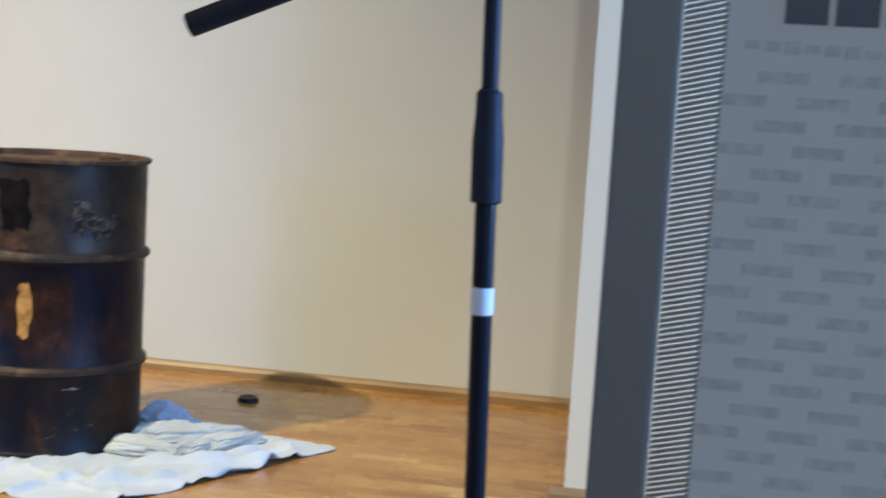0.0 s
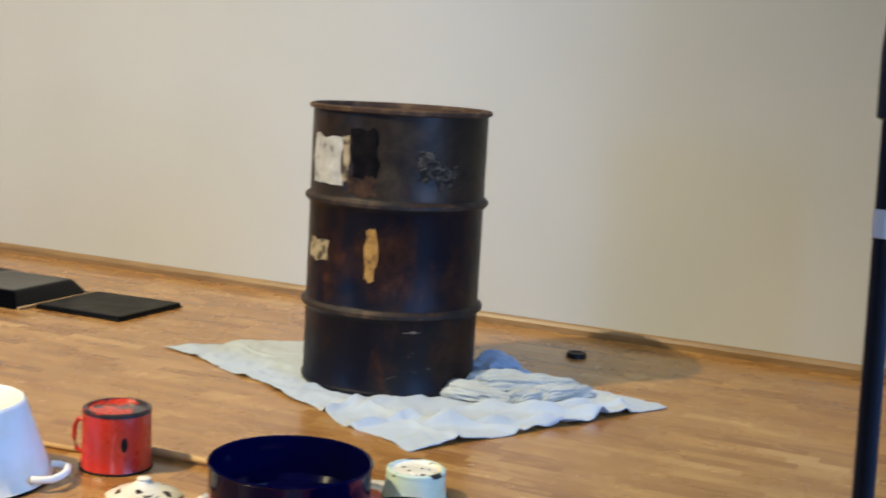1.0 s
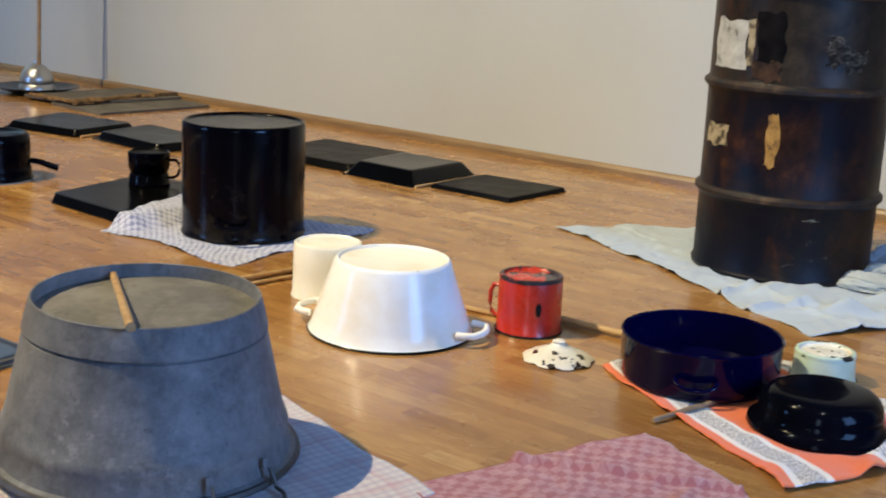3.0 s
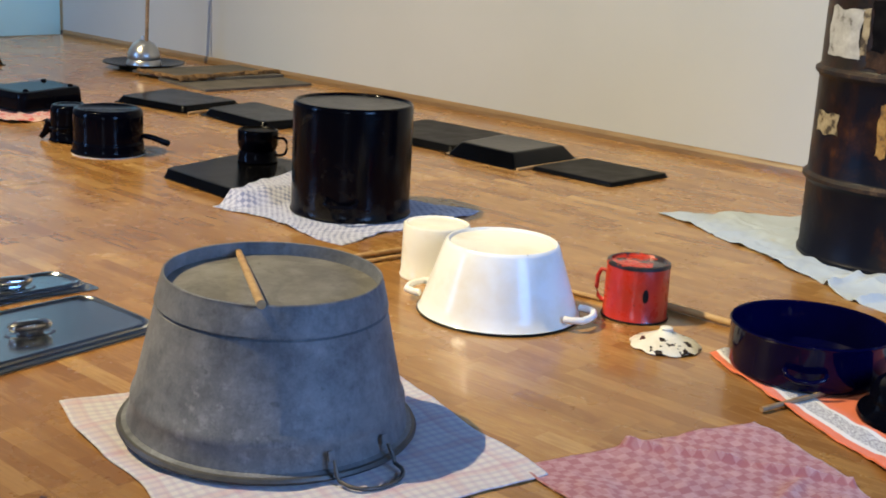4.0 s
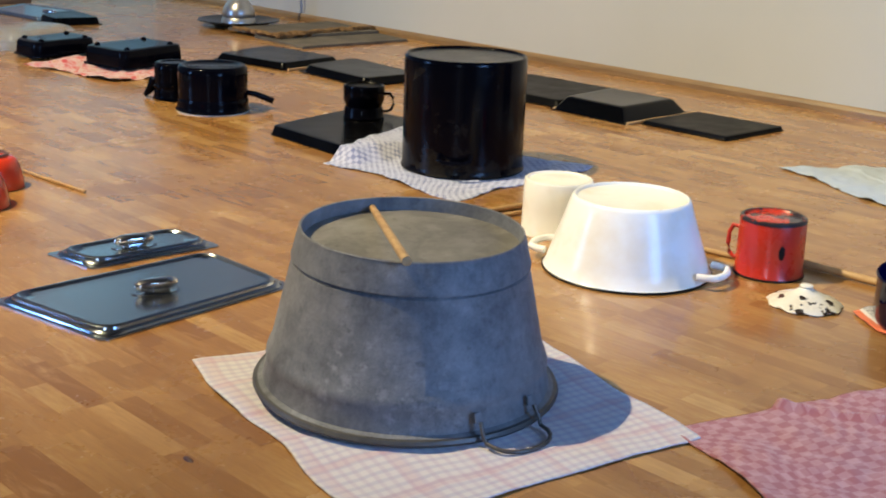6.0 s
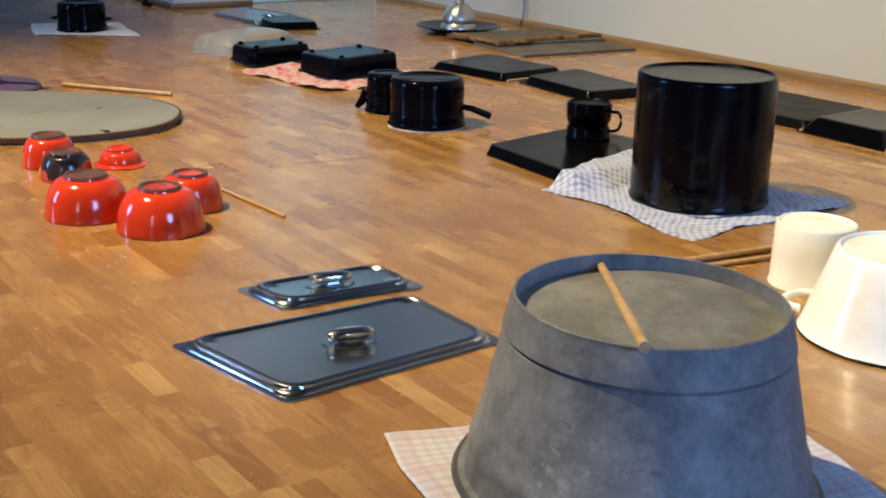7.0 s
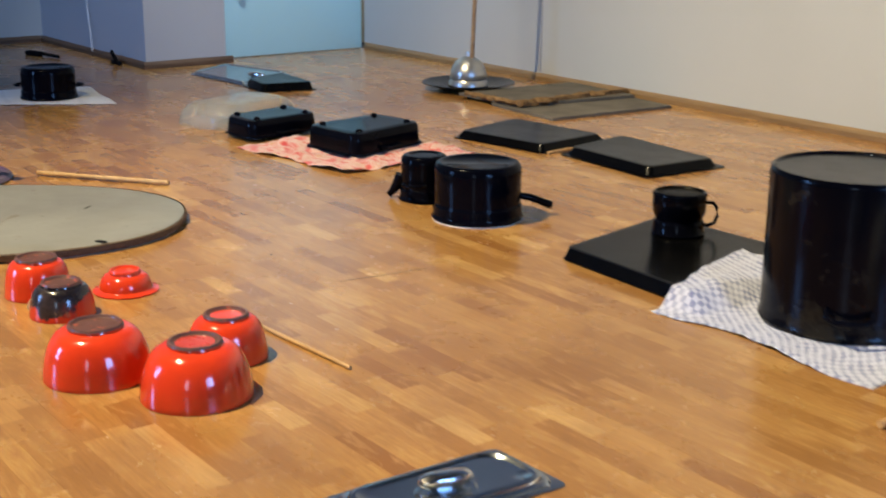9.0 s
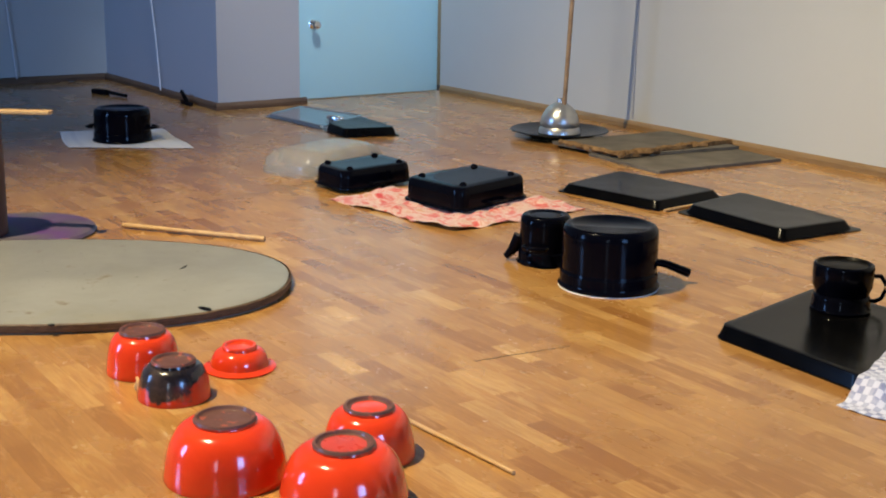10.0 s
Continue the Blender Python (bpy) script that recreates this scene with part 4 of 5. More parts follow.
bowl = thing("enamel_bowl", (-0.771, 2.791, 0.006), "upturned black enamel bowl with a wide flared rim", "bowl")
part("bowl", lathe([(0.140, 0.0), (0.147, 0.0), (0.150, 0.006), (0.148, 0.014), (0.136, 0.022), (0.129, 0.030), (0.127, 0.045), (0.123, 0.062), (0.116, 0.074), (0.106, 0.082), (0.094, 0.086), (0.05, 0.087), (0, 0.087)], 72), M["black"], bowl)

stick((-1.040, 2.568, 0.009), (-0.957, 2.92, 0.014), 0.0055, "dark worn wooden stick under the enamel pan", "old_stick", r_end=0.006)
stick((-1.72, 3.035, 0.010), (-1.30, 3.04, 0.012), 0.010, "pale wooden stick lying behind the red mug")
stick((-2.44, 2.62, 0.009), (-2.395, 2.95, 0.009), 0.008, "brown wooden stick on the floor by the towel")
stick((-2.39, 2.60, 0.007), (-2.345, 2.93, 0.007), 0.006, "brown wooden stick on the floor by the towel")
stick((-1.95, 2.93, 0.007), (-1.70, 2.955, 0.007), 0.007)


def red_bowl(x, y, R, T, H, label, turn=0, material="red", ring="worn_ring", inner=None, flare=0.0):
    name = "enamel_bowl"
    ob = thing(name, (x, y, 0), label, "bowl", "red enamel bowls", rz=turn)
    prof = [(R - 0.004, 0.001), (R + 0.001 + flare, 0.001), (R + 0.002 + flare, 0.004)]
    if flare:
        prof += [(R + flare * 0.4, 0.007)]
    n = 12
    for i in range(1, n + 1):
        a = i / n * math.pi / 2
        f = math.cos(a) ** 0.80
        prof.append((max(T + 0.001, T + (R - T) * f), 0.006 + (H - 0.016) * math.sin(a) ** 1.15))
    prof += [(T, H - 0.006), (T - 0.002, H - 0.001)]
    part("bowl", lathe(prof, 64), M[material], ob)
    part("foot_ring", lathe([(T + 0.0015, H - 0.005), (T - 0.001, H), (T - 0.006, H), (T - 0.009, H - 0.005), (T - 0.014, H - 0.0055), (T - 0.016, H - 0.007)], 48), M[ring], ob, "scorched worn foot ring")
    part("foot", lathe([(T - 0.013, H - 0.0056), (T * 0.3, H - 0.0050), (0, H - 0.0045)], 40), M[inner or ring], ob)
    return ob


red_bowl(-3.574, 1.532, 0.112, 0.056, 0.114, "large upturned red enamel bowl with a scorched foot ring", 30)
red_bowl(-3.353, 1.650, 0.113, 0.054, 0.117, "large upturned red enamel bowl with a scorched foot ring", 140, inner="burnt")
red_bowl(-3.512, 1.800, 0.088, 0.048, 0.101, "medium upturned red enamel bowl with a red foot ring", 200, inner="red")
red_bowl(-4.184, 1.623, 0.081, 0.050, 0.098, "upturned red enamel bowl with a dark foot", 80)
k = Mat("scorched_red_enamel", rough=0.2, coat=0.2)
edge = k.math("ADD", k.axis(2), k.math("MULTIPLY", k.math("SUBTRACT", k.noise(9, 5, 0.6), 0.5), 0.19))
M["scorched"] = k.colour(k.mix(k.step(edge, 0.030, 0.040), (0.56, 0.035, 0.012), k.ramp(k.noise(22, 5, 0.6), (0.4, (0.012, 0.010, 0.014)), (0.62, (0.045, 0.032, 0.030)), (0.74, (0.30, 0.17, 0.09))))).m
red_bowl(-3.996, 1.615, 0.076, 0.046, 0.084, "upturned red enamel bowl with a large burnt black patch", 20, material="scorched")
red_bowl(-4.085, 1.812, 0.066, 0.038, 0.056, "small shallow upturned red enamel dish with a flat rim", 0, ring="red", flare=0.014)
stick((-3.70, 1.945, 0.005), (-3.285, 1.972, 0.005), 0.0045, "thin wooden stick lying behind the red bowls")
ball = thing("mallet", (-4.05, 1.565, 0), "small beater with a wooden ball head beside the red bowls", "beater")
part("head", moved(lathe([(0, 0), (0.010, 0.002), (0.016, 0.010), (0.017, 0.016), (0.013, 0.026), (0, 0.031)], 20), pose(0, 0, 0)), M["stick"], ball)
part("shaft", tube([(-0.01, 0.0, 0.014), (-0.12, 0.03, 0.006), (-0.24, 0.07, 0.006)], 0.004, 8), M["stick"], ball)

# ---- steel food lids ----
def steel_lid(quad, label, knob, turn, group="steel lids"):
    (cx, cy), q = local(quad)
    ob = thing("steel_lid", (cx, cy, 0), label, "lid", group)
    o = lambda i, r: rounded(q, i, r, 8)
    plate = part("plate", stacked([(o(0, 0.022), 0.001), (o(0, 0.022), 0.0028), (o(0.010, 0.045), 0.0034), (o(0.012, 0.048), 0.0085), (o(0.015, 0.05), 0.0105), (o(0.020, 0.05), 0.0110), (o(0.0215, 0.05), 0.0165), (o(0.025, 0.05), 0.0190), (o(0.031, 0.048), 0.0190), (o(0.036, 0.044), 0.0145), (o(0.06, 0.024), 0.0140)]), M["steel"], ob)
    kx, ky = knob[0] - cx, knob[1] - cy
    well = part("grip_well", moved(lathe([(0.058, 0.0), (0.054, 0.0016), (0.046, 0.0016), (0.036, 0.0006), (0, 0.0004)], 44, 0.5), pose(kx, ky, 0.0142, 0, 0, turn)), M["steel"], plate)
    bar = [(0.030, 0.009, 0.0), (0.034, 0.011, 0.006), (0.046, 0.0165, 0.011), (0.050, 0.019, 0.018), (0.0475, 0.018, 0.025), (0.038, 0.013, 0.030), (0.022, 0.006, 0.032)]
    grip = stacked([([Vector((a * math.copysign(abs(math.cos(TAU * i / 40)) ** 0.8, math.cos(TAU * i / 40)), b * math.copysign(abs(math.sin(TAU * i / 40)) ** 0.8, math.sin(TAU * i / 40)))) for i in range(40)], zz) for a, b, zz in bar])
    part("grip", moved(grip, pose(kx, ky, 0.0144, 0, 0, turn)), M["chrome"], plate, "polished bar grip")
    return ob


steel_lid([(-2.568, 1.347), (-2.195, 1.414), (-2.240, 1.930), (-2.572, 1.925)], "large rectangular stainless steel container lid with bar grip", (-2.37, 1.645), 75)
steel_lid([(-2.812, 1.602), (-2.630, 1.630), (-2.606, 1.980), (-2.798, 1.970)], "small rectangular stainless steel container lid with bar grip", (-2.70, 1.785), 75)
steel_lid([(-7.55, 3.66), (-6.99, 3.70), (-7.24, 4.12), (-7.77, 4.0)], "stainless steel container lid with a shiny knob near the door", (-7.15, 3.86), 30)

# ---- trays ----
tray([(-2.995, 4.205), (-2.600, 4.208), (-2.585, 4.585), (-2.985, 4.560)], 0.018, 0.004, M["dull"], "flat dull grey-black metal baking sheet turned upside down", radius=0.014, flange=0.002, name="baking_sheet")
tray([(-3.42, 4.145), (-3.025, 4.136), (-3.03, 4.585), (-3.46, 4.570)], 0.058, 0.045, M["gloss_tray"], "glossy black baking tray turned upside down with sloped sides", radius=0.02)
tray([(-3.94, 4.165), (-3.39, 4.177), (-3.46, 4.665), (-4.0, 4.65)], 0.032, 0.012, M["dull"], "dull black baking tray turned upside down", radius=0.03)
tray([(-4.745, 3.860), (-4.235, 3.832), (-4.205, 4.215), (-4.82, 4.275)], 0.034, 0.018, M["tray"], "glossy black baking tray turned upside down", radius=0.03, flange=0.022)
tray([(-5.26, 3.735), (-4.785, 3.815), (-4.830, 4.215), (-5.375, 4.160)], 0.032, 0.018, M["tray"], "black baking tray turned upside down", radius=0.025)
tray([(-7.00, 3.700), (-6.745, 3.665), (-6.68, 3.955), (-7.11, 4.0)], 0.042, 0.012, M["tray"], "small black baking tray turned upside down near the door", radius=0.03)
tray([(-3.66, 2.900), (-3.20, 2.875), (-3.19, 3.42), (-3.76, 3.40)], 0.036, 0.010, M["tray"], "flat black oven tray turned upside down under a mug", radius=0.03, flange=0.002)
stick((-3.015, 4.145, 0.006), (-3.0, 4.58, 0.006), 0.006, "thin wooden stick between two trays")
stick((-3.40, 4.15, 0.006), (-3.44, 4.62, 0.006), 0.006, "thin wooden stick between two trays")
stick((-4.77, 3.83, 0.006), (-4.80, 4.2, 0.006), 0.006, "thin wooden stick between two trays")


def roaster(quad, h, label):
    (cx, cy), q = local(quad)
    ob = thing("roasting_pan", (cx, cy, 0.012), label, "roasting pan", "black roasting pans")
    o = lambda i, r: rounded(q, i, r, 8)
    part("body", stacked([(o(0.0, 0.05), 0.0), (o(-0.006, 0.05), 0.003), (o(-0.005, 0.05), 0.009), (o(0.002, 0.05), 0.012), (o(0.004, 0.05), h * 0.6), (o(0.006, 0.05), h - 0.014), (o(0.011, 0.048), h - 0.004), (o(0.020, 0.045), h), (o(0.05, 0.04), h - 0.001)]), M["black"], ob)
    for i in range(4):
        c = Vector(q[i]) * 0.70
        part("foot", moved(lathe([(0.014, 0), (0.013, 0.006), (0.008, 0.011), (0, 0.013)], 18), pose(c.x, c.y, h - 0.002)), M["black"], ob)
    for i in (0, 2):
        a, b = Vector(q[i - 1]), Vector(q[i])
        m, d = (a + b) / 2, (b - a).normalized()
        nrm = m.normalized()
        pts = [m - d * 0.05, m - d * 0.045 + nrm * 0.022, m + d * 0.045 + nrm * 0.022, m + d * 0.05]
        part("handle", tube([(p.x, p.y, 0.02) for p in pts], 0.006, 8), M["black"], ob)
    return ob


roaster([(-5.83, 2.985), (-5.61, 2.995), (-5.66, 3.345), (-5.90, 3.335)], 0.076, "upturned black enamel roasting pan with small knob feet")
roaster([(-5.39, 3.11), (-5.08, 3.15), (-5.18, 3.535), (-5.46, 3.50)], 0.088, "upturned black enamel roasting pan on a red flowered towel")

k = Mat("clear_plastic", rough=0.12)
k.b.inputs["Transmission Weight"].default_value = 0.82
k.b.inputs["IOR"].default_value = 1.25
M["plastic"] = k.colour((0.93, 0.93, 0.90)).roughness(k.scaled(k.noise(12, 4), 0.05, 0.30)).m
(dx, dy), dq = local([(-6.20, 2.92), (-5.90, 3.04), (-6.05, 3.50), (-6.38, 3.40)])
dome = thing("plastic_cover", (dx, dy, 0), "clear domed plastic food cover lying on the floor", "food cover")
o = lambda i, r: rounded(dq, i, r, 8)
part("cover", stacked([(o(0, 0.1), 0.0), (o(0.004, 0.1), 0.03), (o(0.012, 0.1), 0.06), (o(0.03, 0.09), 0.082), (o(0.06, 0.07), 0.094), (o(0.10, 0.04), 0.10)], base=False), M["plastic"], dome)


# ---- pots further off ----
def pot(x, y, z, R, H, label, handles, name="enamel_pot", material="black"):
    """handles: (angle, kind) with kind 'long' or 'loop'."""
    ob = thing(name, (x, y, z), label, "pot")
    part("body", lathe([(R - 0.003, 0), (R + 0.004, 0), (R + 0.006, 0.005), (R + 0.002, 0.010), (R, 0.016), (R, H * 0.22), (R - 0.001, H * 0.25), (R - 0.0035, H * 0.27), (R - 0.0035, H * 0.30), (R - 0.003, H * 0.36), (R - 0.003, H - 0.03), (R - 0.005, H - 0.012), (R - 0.011, H - 0.003), (R - 0.018, H), (R - 0.030, H - 0.001), (R - 0.034, H - 0.004), (0, H - 0.003)], 64), M[material], ob)
    for a, kind in handles:
        d = Vector((math.cos(radians(a)), math.sin(radians(a)), 0))
        s = Vector((-d.y, d.x, 0))
        b = d * (R - 0.003) + Vector((0, 0, 0.062))
        if kind == "long":
            part("handle", tube([b, b + d * 0.03 - Vector((0, 0, 0.006)), b + d * 0.07 - Vector((0, 0, 0.022)), b + d * 0.10 - Vector((0, 0, 0.034))], 0.011, 12, r_end=0.013), M[material], ob)
        elif kind == "spout":
            foot = d * (R - 0.006)
            part("spout", tube([foot + Vector((0, 0, 0.075)), foot + d * 0.012 + Vector((0, 0, 0.055)), foot + d * 0.026 + Vector((0, 0, 0.030)), foot + d * 0.044 + Vector((0, 0, 0.010))], 0.024, 14, r_end=0.010), M[material], ob)
        else:
            part("handle", tube([b + s * 0.036, b + s * 0.034 + d * 0.02, b + s * 0.014 + d * 0.034, b - s * 0.014 + d * 0.034, b - s * 0.034 + d * 0.02, b - s * 0.036], 0.006, 10), M[material], ob)
    return ob


pot(-4.157, 3.000, 0.004, 0.138, 0.175, "upturned black enamel saucepan with a long handle", [(62, "long")])
rest = thing("pot_mat", (-4.157, 3.0, 0), "thin pale round mat under the saucepan", "mat")
part("mat", lathe([(0, 0.003), (0.1405, 0.003), (0.142, 0.0), (0, 0.0)], 48), M["napkin"], rest)
pot(-4.456, 3.013, 0.0, 0.080, 0.150, "small upturned black enamel pot with a spout and handle", [(228, "spout"), (300, "loop")])
pot(-7.172, 2.745, 0.006, 0.130, 0.150, "upturned black enamel pot with loop handles on a white cloth", [(55, "loop"), (235, "loop")])

# ---- dish, bell and rod ----
k = Mat("dark_dish", rough=0.25, spec=0.2)
M["dish"] = k.colour(k.ramp(k.noise(9, 5), (0.3, (0.003, 0.003, 0.004)), (0.7, (0.012, 0.011, 0.010)))).m
k = Mat("bell_metal", rough=0.3, metal=0.85)
M["bell"] = k.colour(k.mix(k.noise(12, 4), (0.60, 0.585, 0.55), (0.40, 0.39, 0.37))).roughness(k.scaled(k.noise(20, 4), 0.22, 0.42)).m
gong = thing("cymbal_stand", (-6.265, 4.60, 0), "silver bell over a wide black dish on an upright rod", "cymbal stand")
part("dish", lathe([(0, 0.004), (0.10, 0.004), (0.125, 0.0), (0.135, 0.003), (0.17, 0.016), (0.225, 0.034), (0.238, 0.036), (0.236, 0.041), (0.20, 0.033), (0.12, 0.020), (0, 0.018)], 64), M["dish"], gong)
part("bell", lathe([(0.096, 0.022), (0.102, 0.024), (0.100, 0.040), (0.092, 0.054), (0.095, 0.060), (0.092, 0.090), (0.082, 0.116), (0.062, 0.146), (0.036, 0.164), (0.020, 0.170), (0.016, 0.190), (0, 0.192)], 56), M["bell"], gong, "polished silver bell")
part("rod", tube([(0.02, 0, 0.02), (0.03, 0, 0.19), (0.055, 0, 0.66), (0.11, 0, 1.75)], 0.011, 12), M["old_stick"], gong, "brown upright rod")

# ---- cardboard ----
k = Mat("cardboard", rough=0.85, spec=0.2)
M["card"] = k.colour(k.ramp(k.noise(7, 6, 0.6), (0.3, (0.075, 0.066, 0.055)), (0.7, (0.14, 0.122, 0.10)))).bump(k.noise(50, 4), 0.3, 0.002).m
k = Mat("torn_cardboard", rough=0.9, spec=0.1)
M["torn"] = k.colour(k.ramp(k.noise(40, 6, 0.7), (0.3, (0.07, 0.035, 0.015)), (0.7, (0.30, 0.18, 0.08)))).bump(k.noise(60, 4), 0.8, 0.006).m


def flat_sheet(quad, h, material, label, name, z=0.0, category="sheet", radius=0.008):
    (cx, cy), q = local(quad)
    ob = thing(name, (cx, cy, z), label, category)
    part("sheet", stacked([(rounded(q, 0, radius), 0.0), (rounded(q, 0, radius), h - 0.001), (rounded(q, 0.003, radius), h)]), material, ob, smooth=False)
    return ob


c1 = flat_sheet([(-5.80, 4.375), (-5.315, 4.335), (-5.255, 5.03), (-5.74, 5.07)], 0.014, M["card"], "flat grey-brown cardboard sheet by the wall", "cardboard_sheet")
c2 = flat_sheet([(-6.06, 4.38), (-5.62, 4.40), (-5.52, 5.05), (-6.02, 5.08)], 0.014, M["card"], "torn cardboard sheet with a ragged brown edge", "cardboard_sheet", z=0.015)
ragged = tube([(0.20 + 0.02 * noise.noise((i * 0.7, 3, 0)), -0.33 + 0.68 * i / 24, 0.018 + 0.006 * noise.noise((i, 0, 1))) for i in range(25)], 0.018, 7)
for v in ragged.verts:
    v.co += Vector((noise.noise(v.co * 60), noise.noise(v.co * 50), 0.4 * noise.noise(v.co * 70))) * 0.016
part("torn_edge", ragged, M["torn"], c2, "ragged brown torn edge")
ragged = tube([(-0.2 + 0.4 * i / 16, -0.335 + 0.02 * noise.noise((i * 0.7, 9, 0)), 0.016) for i in range(17)], 0.014, 7)
for v in ragged.verts:
    v.co += Vector((noise.noise(v.co * 60), noise.noise(v.co * 50), 0.4 * noise.noise(v.co * 70))) * 0.014
part("torn_edge", ragged, M["torn"], c2, "ragged brown torn edge")

# ---- oval board and what stands by it ----
k = Mat("oval_board", rough=0.4, spec=0.45)
base = k.ramp(k.noise(2.6, 7, 0.65), (0.3, (0.160, 0.155, 0.138)), (0.5, (0.205, 0.200, 0.180)), (0.72, (0.25, 0.245, 0.225)))
base = k.mix(k.math("MULTIPLY", k.step(k.noise(1.7, 5, 0.6, distort=1.0), 0.54, 0.68), 0.5), base, (0.20, 0.165, 0.095))
base = k.mix(k.step(k.noise(10, 7, 0.7), 0.62, 0.70), base, (0.12, 0.085, 0.05))
k.colour(k.mix(k.math("MULTIPLY", k.step(k.noise(34, 5, 0.65), 0.66, 0.70), 0.8), base, (0.05, 0.045, 0.04)))
k.roughness(k.scaled(k.noise(6, 5), 0.28, 0.55))
M["oval"] = k.bump(k.noise(30, 4), 0.1, 0.002).m
k = Mat("board_edge", rough=0.7)
M["edge"] = k.colour(k.ramp(k.noise(40, 4, vector=k.mapped((1, 1, 6))), (0.3, (0.05, 0.025, 0.012)), (0.7, (0.14, 0.08, 0.04)))).m
oval = thing("oval_board", (-4.97, 1.665, 0), "stained cream oval table board with a dark edge on the floor", "board", rz=58)


def super_oval(a, b, p, n=72, grow=0.0):
    out = []
    for i in range(n):
        t = TAU * i / n
        c, s = math.cos(t), math.sin(t)
        out.append(Vector(((a + grow) * math.copysign(abs(c) ** (2 / p), c), (b + grow) * math.copysign(abs(s) ** (2 / p), s))))
    return out


part("edge_band", stacked([(super_oval(0.665, 0.435, 2.25), 0.004), (super_oval(0.665, 0.435, 2.25, grow=0.004), 0.008), (super_oval(0.665, 0.435, 2.25, grow=0.004), 0.024), (super_oval(0.665, 0.435, 2.25), 0.027)], cap=False), M["edge"], oval, "dark worn edge")
part("top", stacked([(super_oval(0.665, 0.435, 2.25, grow=-0.004), 0.0), (super_oval(0.665, 0.435, 2.25, grow=-0.004), 0.026), (super_oval(0.665, 0.435, 2.25, grow=-0.012), 0.029)]), M["oval"], oval)
for px, py, sx, sy, ang in ((-4.46, 1.90, 0.022, 0.012, 20), (-4.86, 2.02, 0.024, 0.004, -50), (-4.53, 1.53, 0.012, 0.008, 0)):
    sp = part("stain", moved(lathe([(0, 0.0008), (0.8, 0.0006), (1, 0)], 14), Matrix.Diagonal((sx, sy, 1, 1))), M["tar"], oval, "dark stain")
    sp.matrix_basis = oval.matrix_basis.inverted() @ pose(px, py, 0.0292, 0, 0, ang)

k = Mat("maroon", rough=0.5)
M["maroon"] = k.colour(k.ramp(k.noise(8, 5), (0.3, (0.035, 0.010, 0.012)), (0.7, (0.065, 0.02, 0.02)))).m
can = thing("tall_can", (-5.61, 1.62, 0.02), "tall dark maroon cylinder standing on a purple disc", "canister")
part("body", lathe([(0.12, 0), (0.128, 0.002), (0.130, 0.008), (0.128, 0.014), (0.128, 0.362), (0.131, 0.372), (0.128, 0.378), (0.115, 0.376), (0, 0.374)], 56), M["maroon"], can)
slat = thing("wooden_lath", (-5.60, 1.69, 0.399), "pale wooden slat laid over the maroon canister", "slat", rz=52)
part("slat", box(0.44, 0.045, 0.012, 0.003, (0.0, 0, 0.006)), M["stick"], slat)
k = Mat("purple_disc", rough=0.4)
M["purple"] = k.colour(k.ramp(k.noise(5, 5), (0.35, (0.10, 0.03, 0.17)), (0.6, (0.10, 0.085, 0.10)))).m
disc = thing("purple_disc", (-5.63, 1.80, 0), "flat purple and grey round disc under the canister", "disc")
part("disc", lathe([(0, 0.0), (0.225, 0.0), (0.235, 0.006), (0.228, 0.016), (0.20, 0.02), (0, 0.02)], 56), M["purple"], disc)
heap("pink_rag", (-5.42, 1.86, 0.0), (0.05, 0.03, 0.012), M["pink"], "small pink rag at the edge of the disc", 3.0)
stick((-5.52, 2.098, 0.011), (-5.115, 2.408, 0.009), 0.0085, "pale turned wooden stick lying behind the oval board")

brush = thing("hand_brush", (-8.74, 3.27, 0), "small black brush lying on the floor by the end wall", "brush", rz=18)
part("brush_head", box(0.13, 0.04, 0.03, 0.008, (-0.07, 0, 0.015)), M["tar"], brush)
part("handle", tube([(0, 0, 0.02), (0.08, 0.005, 0.014), (0.16, 0.0, 0.012)], 0.010, 10), M["tar"], brush)
clip = thing("clamp", (-8.16, 3.50, 0), "small black clamp lying at the foot of the wall", "clamp")
part("jaws", joined(box(0.13, 0.022, 0.022, 0.004, (0, 0, 0.011)), moved(box(0.09, 0.018, 0.02, 0.004), pose(-0.03, 0, 0.045, 0, 35, 0))), M["tar"], clip)
part("screw", tube([(0.03, 0, 0.0), (0.04, -0.03, 0.05), (0.045, -0.04, 0.075)], 0.007, 8), M["tar"], clip)
M["white_cable"] = Mat("white_cable", 0.6).colour((0.6, 0.6, 0.62)).m


def cable(pts, r, material, label):
    ob = thing("cable", pts[0], label, "cable")
    o0 = Vector(pts[0])
    part("cord", tube([Vector(p) - o0 for p in pts], r, 8), M[material], ob)


cable([(-8.60, 3.535, 0.03), (-8.66, 3.54, 0.35), (-8.78, 3.545, 0.8), (-8.86, 3.55, 1.6), (-8.86, 3.55, 2.6)], 0.0035, "white_cable", "thin pale cable hanging down the wall")
cable([(WEST + 0.012, 2.98, 0.03), (WEST + 0.012, 2.95, 0.4), (WEST + 0.012, 2.90, 1.2), (WEST + 0.012, 2.9, 2.6)], 0.0035, "white_cable", "thin pale cable hanging down the wall")
cable([(-5.56, 1.66, 0.412), (-5.56, 1.70, 0.7), (-5.55, 1.74, 1.2), (-5.55, 1.76, 2.2), (-5.55, 1.76, TOP - 0.005)], 0.003, "white_cable", "thin white cord hanging from the ceiling")

